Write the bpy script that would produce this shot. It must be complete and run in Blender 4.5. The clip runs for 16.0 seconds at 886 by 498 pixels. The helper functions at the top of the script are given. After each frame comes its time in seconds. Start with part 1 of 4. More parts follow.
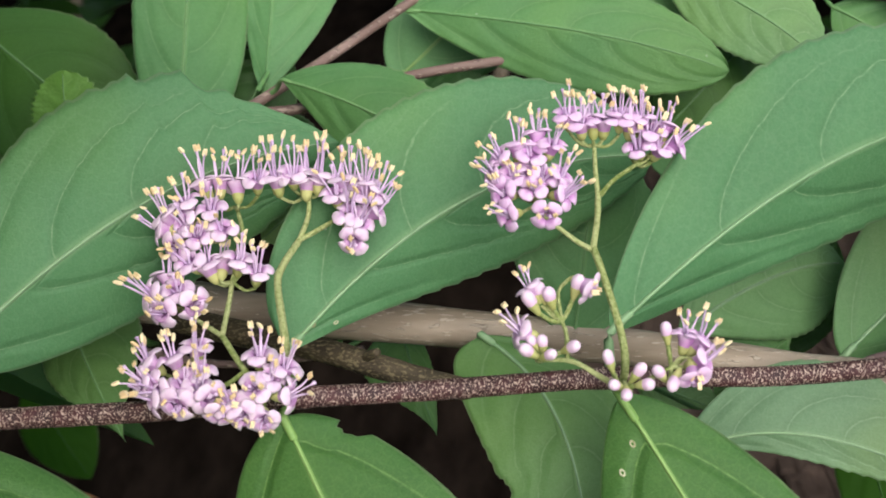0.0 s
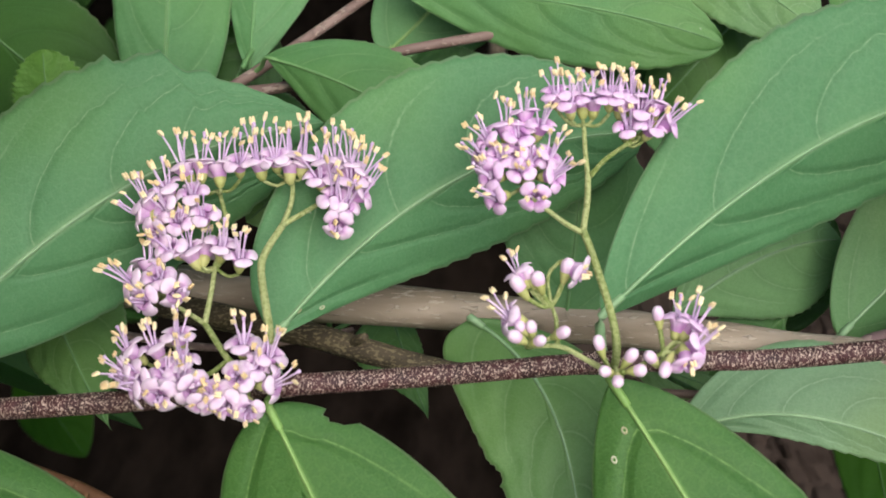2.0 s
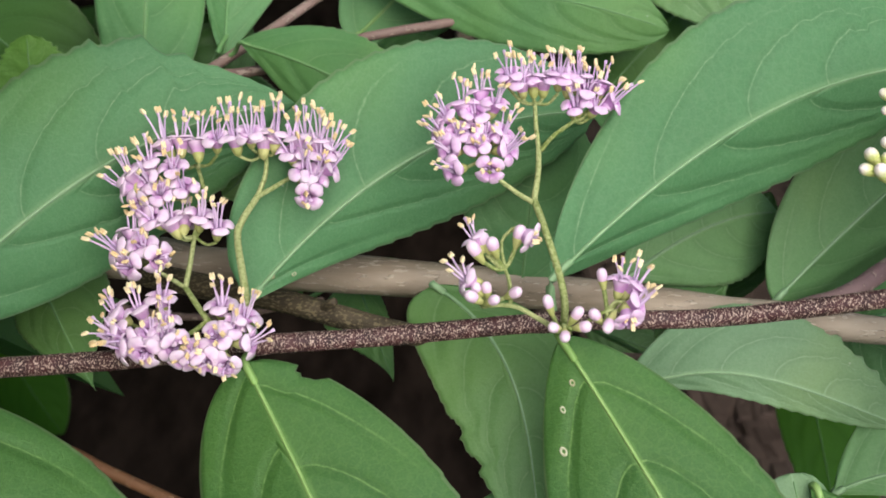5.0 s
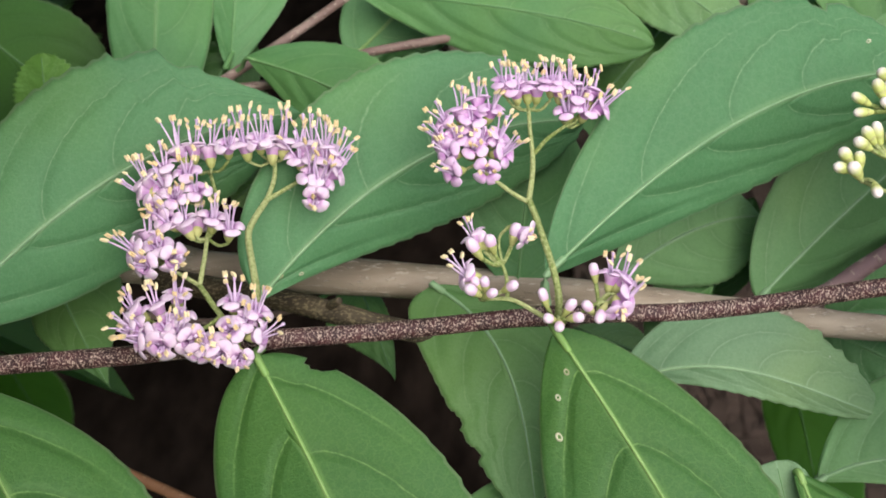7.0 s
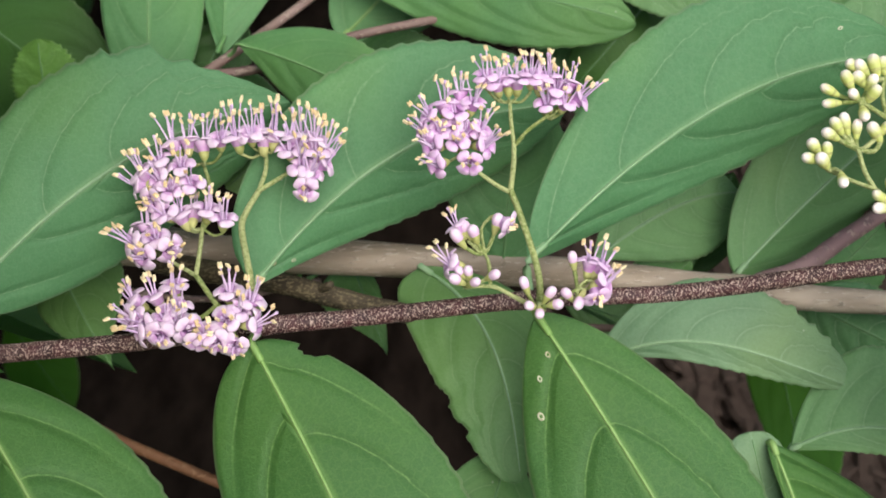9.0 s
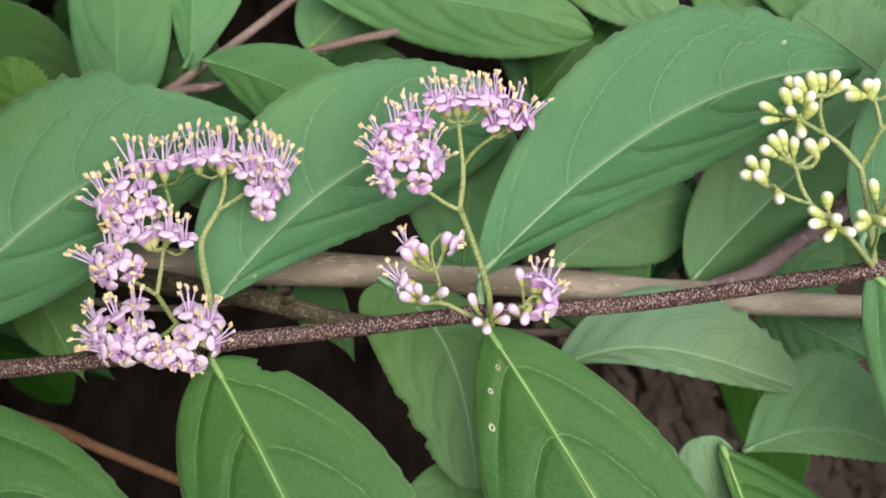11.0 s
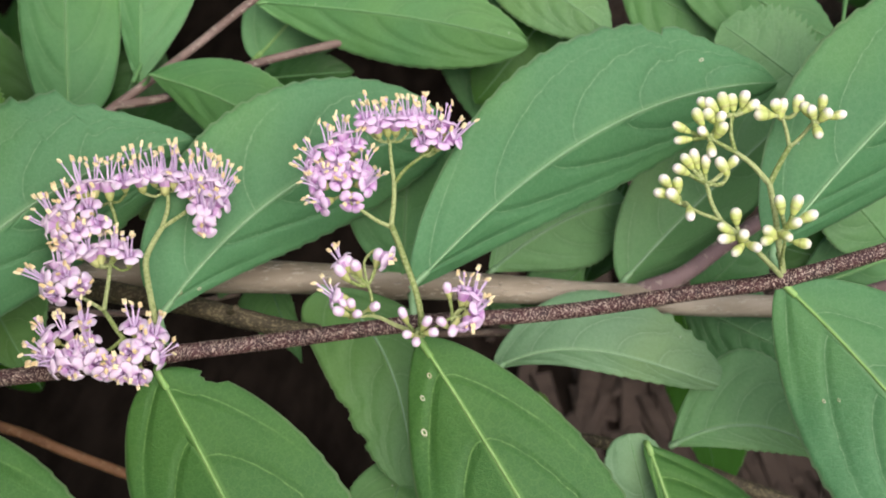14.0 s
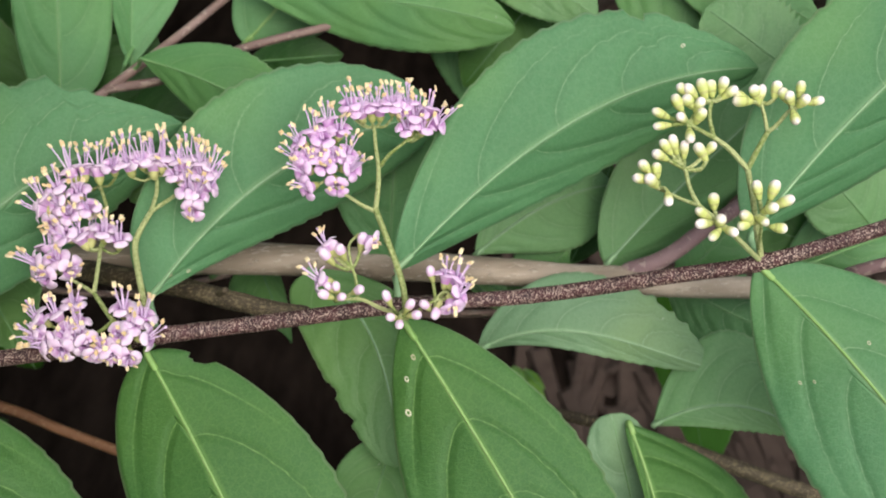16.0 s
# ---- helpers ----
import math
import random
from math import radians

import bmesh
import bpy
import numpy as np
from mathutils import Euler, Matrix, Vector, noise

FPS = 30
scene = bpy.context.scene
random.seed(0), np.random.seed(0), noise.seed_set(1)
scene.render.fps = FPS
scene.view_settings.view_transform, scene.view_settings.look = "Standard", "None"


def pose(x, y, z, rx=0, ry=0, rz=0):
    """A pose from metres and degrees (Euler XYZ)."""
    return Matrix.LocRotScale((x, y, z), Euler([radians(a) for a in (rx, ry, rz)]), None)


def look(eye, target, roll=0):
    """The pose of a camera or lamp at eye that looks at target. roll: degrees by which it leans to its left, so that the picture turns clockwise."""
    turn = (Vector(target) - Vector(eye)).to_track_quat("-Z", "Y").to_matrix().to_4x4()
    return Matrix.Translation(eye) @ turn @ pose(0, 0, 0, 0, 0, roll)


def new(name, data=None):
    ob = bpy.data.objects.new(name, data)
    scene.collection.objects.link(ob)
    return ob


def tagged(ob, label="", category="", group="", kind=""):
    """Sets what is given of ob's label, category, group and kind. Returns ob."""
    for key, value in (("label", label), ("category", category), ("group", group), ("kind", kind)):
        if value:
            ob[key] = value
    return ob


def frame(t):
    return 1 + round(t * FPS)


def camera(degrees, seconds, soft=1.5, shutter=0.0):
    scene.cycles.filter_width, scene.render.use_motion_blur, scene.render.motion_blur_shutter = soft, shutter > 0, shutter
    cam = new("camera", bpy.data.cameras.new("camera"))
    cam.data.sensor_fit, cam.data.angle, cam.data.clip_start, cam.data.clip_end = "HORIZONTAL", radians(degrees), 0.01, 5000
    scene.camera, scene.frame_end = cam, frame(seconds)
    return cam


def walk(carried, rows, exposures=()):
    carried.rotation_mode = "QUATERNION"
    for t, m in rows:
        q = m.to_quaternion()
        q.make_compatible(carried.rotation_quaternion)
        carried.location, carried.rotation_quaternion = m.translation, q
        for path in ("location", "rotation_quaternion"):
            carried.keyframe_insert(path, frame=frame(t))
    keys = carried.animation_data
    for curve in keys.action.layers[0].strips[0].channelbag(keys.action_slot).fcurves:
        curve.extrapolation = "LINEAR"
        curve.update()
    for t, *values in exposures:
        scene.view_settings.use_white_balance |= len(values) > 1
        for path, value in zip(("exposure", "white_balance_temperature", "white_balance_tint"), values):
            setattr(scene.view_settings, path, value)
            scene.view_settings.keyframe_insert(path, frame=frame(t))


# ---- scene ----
cam = camera(39.99, 16.0, 1.8)
cam.data.dof.use_dof = True
cam.data.dof.focus_distance = 0.170
cam.data.dof.aperture_fstop = 46
EXPOSURES = [(0.0, 0.77, 6430, 10), (16.0, 0.77, 6430, 10)]
PATH = [
    (0.0, pose(0.00122, -0.13354, 0.37335, 61.098, -0.158, 0.638)),
    (0.5, pose(0.00435, -0.13319, 0.36938, 61.140, 0.250, 0.634)),
    (1.0, pose(0.00400, -0.13107, 0.37271, 59.979, 0.355, 0.367)),
    (1.5, pose(0.00341, -0.13091, 0.37088, 60.425, 0.336, 0.338)),
    (2.0, pose(0.00282, -0.12938, 0.37342, 59.543, 0.308, 0.372)),
    (2.5, pose(0.00318, -0.13091, 0.37210, 60.047, 0.464, 0.342)),
    (3.0, pose(0.00271, -0.13268, 0.37212, 59.847, 0.131, 0.261)),
    (3.5, pose(0.00168, -0.13601, 0.37330, 59.549, -0.154, -0.168)),
    (4.0, pose(0.00075, -0.13769, 0.37589, 58.935, -0.225, -0.442)),
    (4.5, pose(0.00247, -0.14134, 0.37513, 59.546, -0.320, -0.677)),
    (4.7, pose(0.00398, -0.14160, 0.37693, 59.069, -0.297, -0.784)),
    (7.0, pose(0.00249, -0.15246, 0.37815, 60.601, -0.073, -1.496)),
    (7.5, pose(0.00292, -0.15409, 0.37935, 60.253, -0.044, -1.598)),
    (8.0, pose(0.00364, -0.15355, 0.38474, 58.933, 0.163, -1.770)),
    (8.2, pose(0.00355, -0.15400, 0.38540, 58.560, 0.215, -1.870)),
    (10.3, pose(0.00970, -0.15570, 0.39275, 57.015, 1.347, -1.460)),
    (10.5, pose(0.01046, -0.15646, 0.39234, 57.209, 1.316, -1.581)),
    (11.0, pose(0.01432, -0.15595, 0.39659, 56.295, 1.634, -1.663)),
    (11.5, pose(0.01662, -0.15751, 0.39912, 55.988, 1.725, -2.086)),
    (12.0, pose(0.01701, -0.15822, 0.40210, 55.184, 1.686, -2.293)),
    (12.5, pose(0.01874, -0.15732, 0.40555, 54.832, 1.879, -2.174)),
    (13.0, pose(0.02268, -0.15764, 0.40582, 55.384, 2.112, -2.136)),
    (13.5, pose(0.02339, -0.15729, 0.40788, 54.789, 2.066, -2.454)),
    (14.0, pose(0.02287, -0.15927, 0.40814, 54.509, 1.827, -2.647)),
    (14.5, pose(0.02577, -0.16121, 0.40791, 54.016, 2.000, -2.632)),
    (15.0, pose(0.02816, -0.16214, 0.40941, 53.684, 1.929, -2.662)),
    (15.5, pose(0.02493, -0.16175, 0.41089, 53.337, 1.637, -2.777)),
    (16.0, pose(0.02642, -0.16109, 0.41121, 53.278, 1.976, -2.427)),
]
walk(cam, PATH, EXPOSURES)

# ---------- world, sun, exposure ----------
world = bpy.data.worlds.new("sky")
scene.world = world
world.use_nodes = True
wn = world.node_tree
wn.nodes.clear()
sky = wn.nodes.new("ShaderNodeTexSky")
sky.sky_type = "NISHITA"
sky.sun_disc = False
sky.sun_elevation = radians(42)
sky.sun_rotation = radians(164)
sky.dust_density = 4.0
sky.ozone_density = 0.6
wbg = wn.nodes.new("ShaderNodeBackground")
wbg.inputs["Strength"].default_value = 0.085
wout = wn.nodes.new("ShaderNodeOutputWorld")
wn.links.new(sky.outputs[0], wbg.inputs[0])
wn.links.new(wbg.outputs[0], wout.inputs[0])

sun = new("sun", bpy.data.lights.new("sun", "SUN"))
sun.data.energy = 2.1
sun.data.angle = radians(75)
sun.data.color = (1.0, 0.985, 0.955)
sun.matrix_world = look((0.3, -1.05, 0.98), (0, 0, 0))

# ---------- the plant's own axes: u along the stem, v up its slope, w out of the shrub, in mm ----------
HEIGHT = 0.30
SLOPE = pose(0, 0, HEIGHT, 60)


def P(p):
    return SLOPE @ (Vector(p) / 1000.0)


def D(d):
    return (SLOPE.to_3x3() @ Vector(d)).normalized()


rng = random.Random(7)
ORG = {}


# ---------- materials ----------
def mat(name):
    m = bpy.data.materials.new(name)
    m.use_nodes = True
    nt = m.node_tree
    nt.nodes.clear()
    out = nt.nodes.new("ShaderNodeOutputMaterial")
    b = nt.nodes.new("ShaderNodeBsdfPrincipled")
    nt.links.new(b.outputs[0], out.inputs[0])
    return m, nt, b, out


def put(nt, v, sock):
    if isinstance(v, bpy.types.NodeSocket):
        nt.links.new(v, sock)
    elif isinstance(v, (tuple, list)) and len(v) == 3 and sock.type == "RGBA":
        sock.default_value = (*v, 1)
    else:
        sock.default_value = v


def op(nt, kind, a, b=0.0, c=0.0, clamp=False):
    n = nt.nodes.new("ShaderNodeMath")
    n.operation = kind
    n.use_clamp = clamp
    for k, v in enumerate((a, b, c)):
        put(nt, v, n.inputs[k])
    return n.outputs[0]


def step(nt, v, lo, hi):
    n = nt.nodes.new("ShaderNodeMapRange")
    n.interpolation_type = "SMOOTHSTEP"
    put(nt, v, n.inputs["Value"])
    n.inputs["From Min"].default_value, n.inputs["From Max"].default_value = min(lo, hi), max(lo, hi)
    if lo > hi:
        n.inputs["To Min"].default_value, n.inputs["To Max"].default_value = 1.0, 0.0
    return n.outputs["Result"]


def mix(nt, f, a, b):
    n = nt.nodes.new("ShaderNodeMix")
    n.data_type = "RGBA"
    put(nt, f, n.inputs[0])
    put(nt, a, n.inputs[6])
    put(nt, b, n.inputs[7])
    return n.outputs[2]


def tex(nt, kind, vec, scale, detail=2.0, rough=0.5):
    n = nt.nodes.new("ShaderNodeTex" + kind)
    if vec is not None:
        nt.links.new(vec, n.inputs["Vector"])
    n.inputs["Scale"].default_value = scale
    if kind == "Noise":
        n.inputs["Detail"].default_value = detail
        n.inputs["Roughness"].default_value = rough
    return n


def coords(nt, which="Object"):
    return nt.nodes.new("ShaderNodeTexCoord").outputs[which]


def rand(nt):
    return nt.nodes.new("ShaderNodeObjectInfo").outputs["Random"]


def bump(nt, bsdf, height, strength, dist):
    n = nt.nodes.new("ShaderNodeBump")
    n.inputs["Strength"].default_value = strength
    n.inputs["Distance"].default_value = dist
    put(nt, height, n.inputs["Height"])
    nt.links.new(n.outputs[0], bsdf.inputs["Normal"])


def leaf_material(name, deep, light, vein, rough=0.55, through_light=0.27, spec=0.35, relief=0.3, line=0.28):
    """Blade with pinnate veins, fine net veins and mottling, from the leaf's own (along, across) coordinates."""
    m, nt, b, out = mat(name)
    sep = nt.nodes.new("ShaderNodeSeparateXYZ")
    uv = coords(nt, "UV")
    nt.links.new(uv, sep.inputs[0])
    s = sep.outputs[0]
    c = op(nt, "MULTIPLY", op(nt, "SUBTRACT", sep.outputs[1], 0.5), 2.0)
    ac = op(nt, "ABSOLUTE", c)
    vm = nt.nodes.new("ShaderNodeUVMap")
    vm.uv_map = "veins"
    vs = nt.nodes.new("ShaderNodeSeparateXYZ")
    nt.links.new(vm.outputs[0], vs.inputs[0])
    wob = op(nt, "MULTIPLY", op(nt, "SUBTRACT", tex(nt, "Noise", uv, 7.0, 1.0).outputs["Fac"], 0.5), 0.06)
    fr = op(nt, "FRACT", op(nt, "ADD", op(nt, "ADD", vs.outputs[0], wob), 0.5))
    dist = op(nt, "MULTIPLY", op(nt, "ABSOLUTE", op(nt, "SUBTRACT", fr, 0.5)), op(nt, "MULTIPLY", vs.outputs[1], 40.0))
    fade = op(nt, "SUBTRACT", 1.0, step(nt, ac, 0.60, 0.97))
    lat = op(nt, "MULTIPLY", op(nt, "SUBTRACT", 1.0, step(nt, dist, 0.05, 0.19)), fade)
    wide = op(nt, "MULTIPLY", op(nt, "SUBTRACT", 1.0, step(nt, dist, 0.0, 1.7)), fade)
    rib = op(nt, "SUBTRACT", 1.0, step(nt, ac, 0.02, 0.07))
    ob = coords(nt)
    big = tex(nt, "Noise", ob, 55.0, 3.0).outputs["Fac"]
    fine = tex(nt, "Noise", ob, 1500.0, 4.0, 0.65).outputs["Fac"]
    vor = nt.nodes.new("ShaderNodeTexVoronoi")
    vor.feature = "DISTANCE_TO_EDGE"
    nt.links.new(ob, vor.inputs["Vector"])
    vor.inputs["Scale"].default_value = 700.0
    net = op(nt, "SUBTRACT", 1.0, step(nt, vor.outputs["Distance"], 0.0, 0.12))
    tone = op(nt, "ADD", op(nt, "MULTIPLY", big, 0.75), op(nt, "MULTIPLY", fine, 0.5))
    tone = op(nt, "ADD", tone, op(nt, "MULTIPLY", op(nt, "SUBTRACT", rand(nt), 0.5), 0.35), 0.0)
    col = mix(nt, step(nt, tone, 0.2, 1.0), deep, light)
    # yellow-green patches paint in the glow of light passing through the blade
    patch = tex(nt, "Noise", ob, 28.0, 2.0).outputs["Fac"]
    warm = (deep[0] * 1.75, deep[1] * 1.35, deep[2] * 0.85)
    col = mix(nt, op(nt, "MULTIPLY", step(nt, patch, 0.40, 0.68), 0.5), col, warm)
    micro = tex(nt, "Noise", ob, 3600.0, 3.0, 0.7).outputs["Fac"]
    dark = tuple(0.55 * v for v in deep)
    col = mix(nt, op(nt, "MULTIPLY", step(nt, micro, 0.42, 0.72), 0.115), col, vein)
    col = mix(nt, op(nt, "MULTIPLY", step(nt, micro, 0.55, 0.30), 0.135), col, dark)
    # groove shading painted as a darker band beside each side vein
    col = mix(nt, op(nt, "MULTIPLY", op(nt, "SUBTRACT", op(nt, "MULTIPLY", wide, wide), lat), 0.22, clamp=True), col, dark)
    col = mix(nt, op(nt, "MULTIPLY", net, 0.07), col, vein)
    worn = op(nt, "ADD", 0.4, op(nt, "MULTIPLY", step(nt, tex(nt, "Noise", ob, 1100.0, 2.0).outputs["Fac"], 0.40, 0.58), 0.85))
    col = mix(nt, op(nt, "MULTIPLY", op(nt, "MULTIPLY", lat, worn), line), col, vein)
    col = mix(nt, op(nt, "MULTIPLY", rib, 0.32), col, vein)
    col = mix(nt, op(nt, "MULTIPLY", step(nt, ac, 0.965, 0.985), 0.32), col, (0.26, 0.31, 0.19))
    dots = tex(nt, "Voronoi", ob, 260.0).outputs["Distance"]
    fleck = op(nt, "MULTIPLY", op(nt, "LESS_THAN", dots, 0.045), op(nt, "GREATER_THAN", big, 0.58))
    col = mix(nt, op(nt, "MULTIPLY", fleck, 0.5), col, (0.5, 0.55, 0.42))
    nt.links.new(col, b.inputs["Base Color"])
    b.inputs["Roughness"].default_value = rough
    nt.links.new(op(nt, "ADD", op(nt, "MULTIPLY", fine, 0.25), rough - 0.1), b.inputs["Roughness"])
    b.inputs["Specular IOR Level"].default_value = spec
    h = op(nt, "SUBTRACT", op(nt, "MULTIPLY", op(nt, "ADD", fine, micro), 0.25), op(nt, "ADD", op(nt, "MULTIPLY", wide, 0.6), op(nt, "MULTIPLY", net, 0.05)))
    bump(nt, b, h, relief, 0.0008)
    tr = nt.nodes.new("ShaderNodeBsdfTranslucent")
    nt.links.new(mix(nt, 0.5, col, (0.20, 0.42, 0.04)), tr.inputs["Color"])
    ms = nt.nodes.new("ShaderNodeMixShader")
    ms.inputs[0].default_value = through_light
    nt.links.new(b.outputs[0], ms.inputs[1])
    nt.links.new(tr.outputs[0], ms.inputs[2])
    nt.links.new(ms.outputs[0], out.inputs[0])
    return m


LEAF = leaf_material("leaf_blade", (0.060, 0.182, 0.072), (0.098, 0.256, 0.112), (0.27, 0.42, 0.22), relief=0.42, line=0.36)
LEAF_FRONT = leaf_material("leaf_blade_fresh", (0.036, 0.120, 0.027), (0.066, 0.182, 0.048), (0.24, 0.42, 0.12), 0.48, relief=0.6, line=0.42)
LEAF_BACK = leaf_material("leaf_blade_inner", (0.076, 0.214, 0.072), (0.124, 0.300, 0.115), (0.21, 0.37, 0.15), 0.5)
# paler leaf green, lightened also to stand in for light on inner leaves
LEAF_PALE_LIT = leaf_material("leaf_blade_pale_lit", (0.115, 0.260, 0.098), (0.180, 0.355, 0.150), (0.27, 0.43, 0.23), 0.5)
LEAF_GREY = leaf_material("leaf_blade_grey_green", (0.112, 0.225, 0.112), (0.168, 0.308, 0.168), (0.30, 0.45, 0.27), 0.5)
LEAF_OLIVE = leaf_material("leaf_blade_olive", (0.068, 0.176, 0.050), (0.110, 0.240, 0.084), (0.20, 0.33, 0.14), 0.5)
# deep green, darkened further in colour for leaves that lie in shade
LEAF_DEEP = leaf_material("leaf_blade_deep_green_shade", (0.038, 0.125, 0.022), (0.066, 0.182, 0.038), (0.10, 0.23, 0.06), 0.5)
LEAF_YOUNG = leaf_material("leaf_blade_young", (0.105, 0.265, 0.040), (0.170, 0.37, 0.075), (0.22, 0.40, 0.10), 0.5, line=0.2)
# darkest blade copy, with deep shade painted into its green
LEAF_DIM = leaf_material("leaf_blade_dim_shade", (0.020, 0.078, 0.006), (0.030, 0.105, 0.010), (0.030, 0.110, 0.012), 0.6, spec=0.1, line=0.15)
# darkened copy of the blade: shade put into the colour of inner leaves
LEAF_SHADED = leaf_material("leaf_blade_shaded", (0.018, 0.072, 0.014), (0.038, 0.118, 0.024), (0.08, 0.19, 0.05), 0.5)


def plain(name, a, b2, scale, rough=0.6, bumps=0.3, dist=0.0003, spec=0.4, sss=0.0):
    m, nt, b, out = mat(name)
    ob = coords(nt)
    n1 = tex(nt, "Noise", ob, scale, 4.0).outputs["Fac"]
    n2 = tex(nt, "Noise", ob, scale * 6, 3.0).outputs["Fac"]
    f = op(nt, "ADD", op(nt, "MULTIPLY", n1, 0.7), op(nt, "MULTIPLY", n2, 0.3))
    f = op(nt, "ADD", f, op(nt, "MULTIPLY", op(nt, "SUBTRACT", rand(nt), 0.5), 0.25))
    nt.links.new(mix(nt, step(nt, f, 0.3, 0.7), a, b2), b.inputs["Base Color"])
    b.inputs["Roughness"].default_value = rough
    b.inputs["Specular IOR Level"].default_value = spec
    if sss:
        b.inputs["Subsurface Weight"].default_value = sss
        b.inputs["Subsurface Radius"].default_value = (0.0012, 0.0008, 0.0010)
        b.inputs["Subsurface Scale"].default_value = 0.6
    bump(nt, b, f, bumps, dist)
    return m


RIB = plain("leaf_rib", (0.17, 0.31, 0.08), (0.23, 0.37, 0.12), 500, 0.5)
RIB_COOL = plain("leaf_rib_grey_green", (0.17, 0.31, 0.15), (0.23, 0.37, 0.20), 500, 0.5)
RIB_DULL = plain("leaf_rib_pale", (0.10, 0.24, 0.08), (0.14, 0.28, 0.10), 500, 0.5)
# rib darkened likewise, to go with the blades painted in deep shade
RIB_DIM = plain("leaf_rib_dim_shade", (0.026, 0.090, 0.010), (0.036, 0.115, 0.014), 500, 0.5)
SPOT = plain("dry_spot", (0.50, 0.52, 0.38), (0.30, 0.30, 0.16), 900, 0.8)
STALK = plain("green_stalk", (0.18, 0.24, 0.065), (0.41, 0.45, 0.21), 2000, 0.85, 1.0, 0.0005, 0.2)
CALYX = plain("calyx_green", (0.30, 0.33, 0.10), (0.44, 0.44, 0.18), 1500, 0.7)
FILAMENT = plain("filament_lilac", (0.50, 0.34, 0.57), (0.68, 0.53, 0.72), 500, 0.5, 0.1, 0.0001, 0.4, 0.0)
ANTHER = plain("anther_yellow", (0.66, 0.48, 0.25), (0.86, 0.75, 0.48), 1300, 0.7, 0.7, 0.0002)


def petal_material(name, base, lobe):
    m, nt, b, out = mat(name)
    ob = coords(nt)
    sep = nt.nodes.new("ShaderNodeSeparateXYZ")
    nt.links.new(ob, sep.inputs[0])
    f = step(nt, op(nt, "ADD", sep.outputs[0], op(nt, "ABSOLUTE", sep.outputs[1])), 0.0006, 0.0021)
    n = tex(nt, "Noise", ob, 1800.0, 3.0).outputs["Fac"]
    col = mix(nt, f, base, lobe)
    col = mix(nt, op(nt, "MULTIPLY", op(nt, "ADD", n, rand(nt)), 0.12), col, base)
    nt.links.new(col, b.inputs["Base Color"])
    b.inputs["Roughness"].default_value = 0.75
    b.inputs["Specular IOR Level"].default_value = 0.15
    b.inputs["Subsurface Weight"].default_value = 0.25
    b.inputs["Subsurface Radius"].default_value = (0.0012, 0.0008, 0.0012)
    b.inputs["Subsurface Scale"].default_value = 0.5
    bump(nt, b, n, 0.2, 0.0002)
    return m


PETAL = petal_material("petal_lilac", (0.45, 0.245, 0.47), (0.68, 0.555, 0.675))
PETAL_PINK = petal_material("petal_pink_lilac", (0.45, 0.22, 0.48), (0.675, 0.495, 0.685))


def bud_material(name, low, top, at, soft):
    m, nt, b, out = mat(name)
    ob = coords(nt)
    sep = nt.nodes.new("ShaderNodeSeparateXYZ")
    nt.links.new(ob, sep.inputs[0])
    n = tex(nt, "Noise", ob, 1500.0, 3.0).outputs["Fac"]
    z = op(nt, "ADD", sep.outputs[2], op(nt, "MULTIPLY", op(nt, "SUBTRACT", op(nt, "ADD", n, rand(nt)), 1.0), 0.0008))
    nt.links.new(mix(nt, step(nt, z, at - soft, at + soft), low, top), b.inputs["Base Color"])
    b.inputs["Roughness"].default_value = 0.5
    b.inputs["Subsurface Weight"].default_value = 0.2
    b.inputs["Subsurface Radius"].default_value = (0.0012, 0.0010, 0.0010)
    b.inputs["Subsurface Scale"].default_value = 0.5
    bump(nt, b, n, 0.2, 0.0002)
    return m


BUD_PINK = bud_material("bud_pink", (0.56, 0.38, 0.54), (0.70, 0.55, 0.68), 0.0006, 0.0012)
BUD_WHITE = bud_material("bud_white", (0.44, 0.49, 0.15), (0.78, 0.70, 0.68), 0.0008, 0.0008)


def bark(name, ground, light, speck, speck_scale, amount, rough=0.7, stretch=(1, 1, 1)):
    """Bark with a mottled ground and raised pale specks."""
    m, nt, b, out = mat(name)
    ob = coords(nt)
    mp = nt.nodes.new("ShaderNodeMapping")
    nt.links.new(ob, mp.inputs[0])
    mp.inputs["Scale"].default_value = stretch
    v = mp.outputs[0]
    n1 = tex(nt, "Noise", v, speck_scale * 0.12, 4.0).outputs["Fac"]
    n2 = tex(nt, "Noise", v, speck_scale, 2.0, 0.6).outputs["Fac"]
    n3 = tex(nt, "Noise", v, speck_scale * 0.45, 2.0).outputs["Fac"]
    sp = step(nt, op(nt, "ADD", n2, op(nt, "MULTIPLY", n3, 0.25)), amount, amount + 0.05)
    col = mix(nt, step(nt, n1, 0.3, 0.7), ground, light)
    col = mix(nt, op(nt, "MULTIPLY", sp, 0.85), col, speck)
    nt.links.new(col, b.inputs["Base Color"])
    b.inputs["Roughness"].default_value = rough
    bump(nt, b, op(nt, "ADD", sp, op(nt, "MULTIPLY", n1, 1.4)), 0.8, 0.0005)
    return m


STEM = bark("stem_bark", (0.026, 0.007, 0.009), (0.060, 0.016, 0.018), (0.54, 0.42, 0.35), 3900, 0.672, 0.65, (1.35, 0.8, 0.8))
GREY_BARK = bark("grey_brown_bark", (0.215, 0.170, 0.122), (0.40, 0.335, 0.265), (0.50, 0.43, 0.35), 1900, 0.72, 0.75, (0.22, 1, 1))
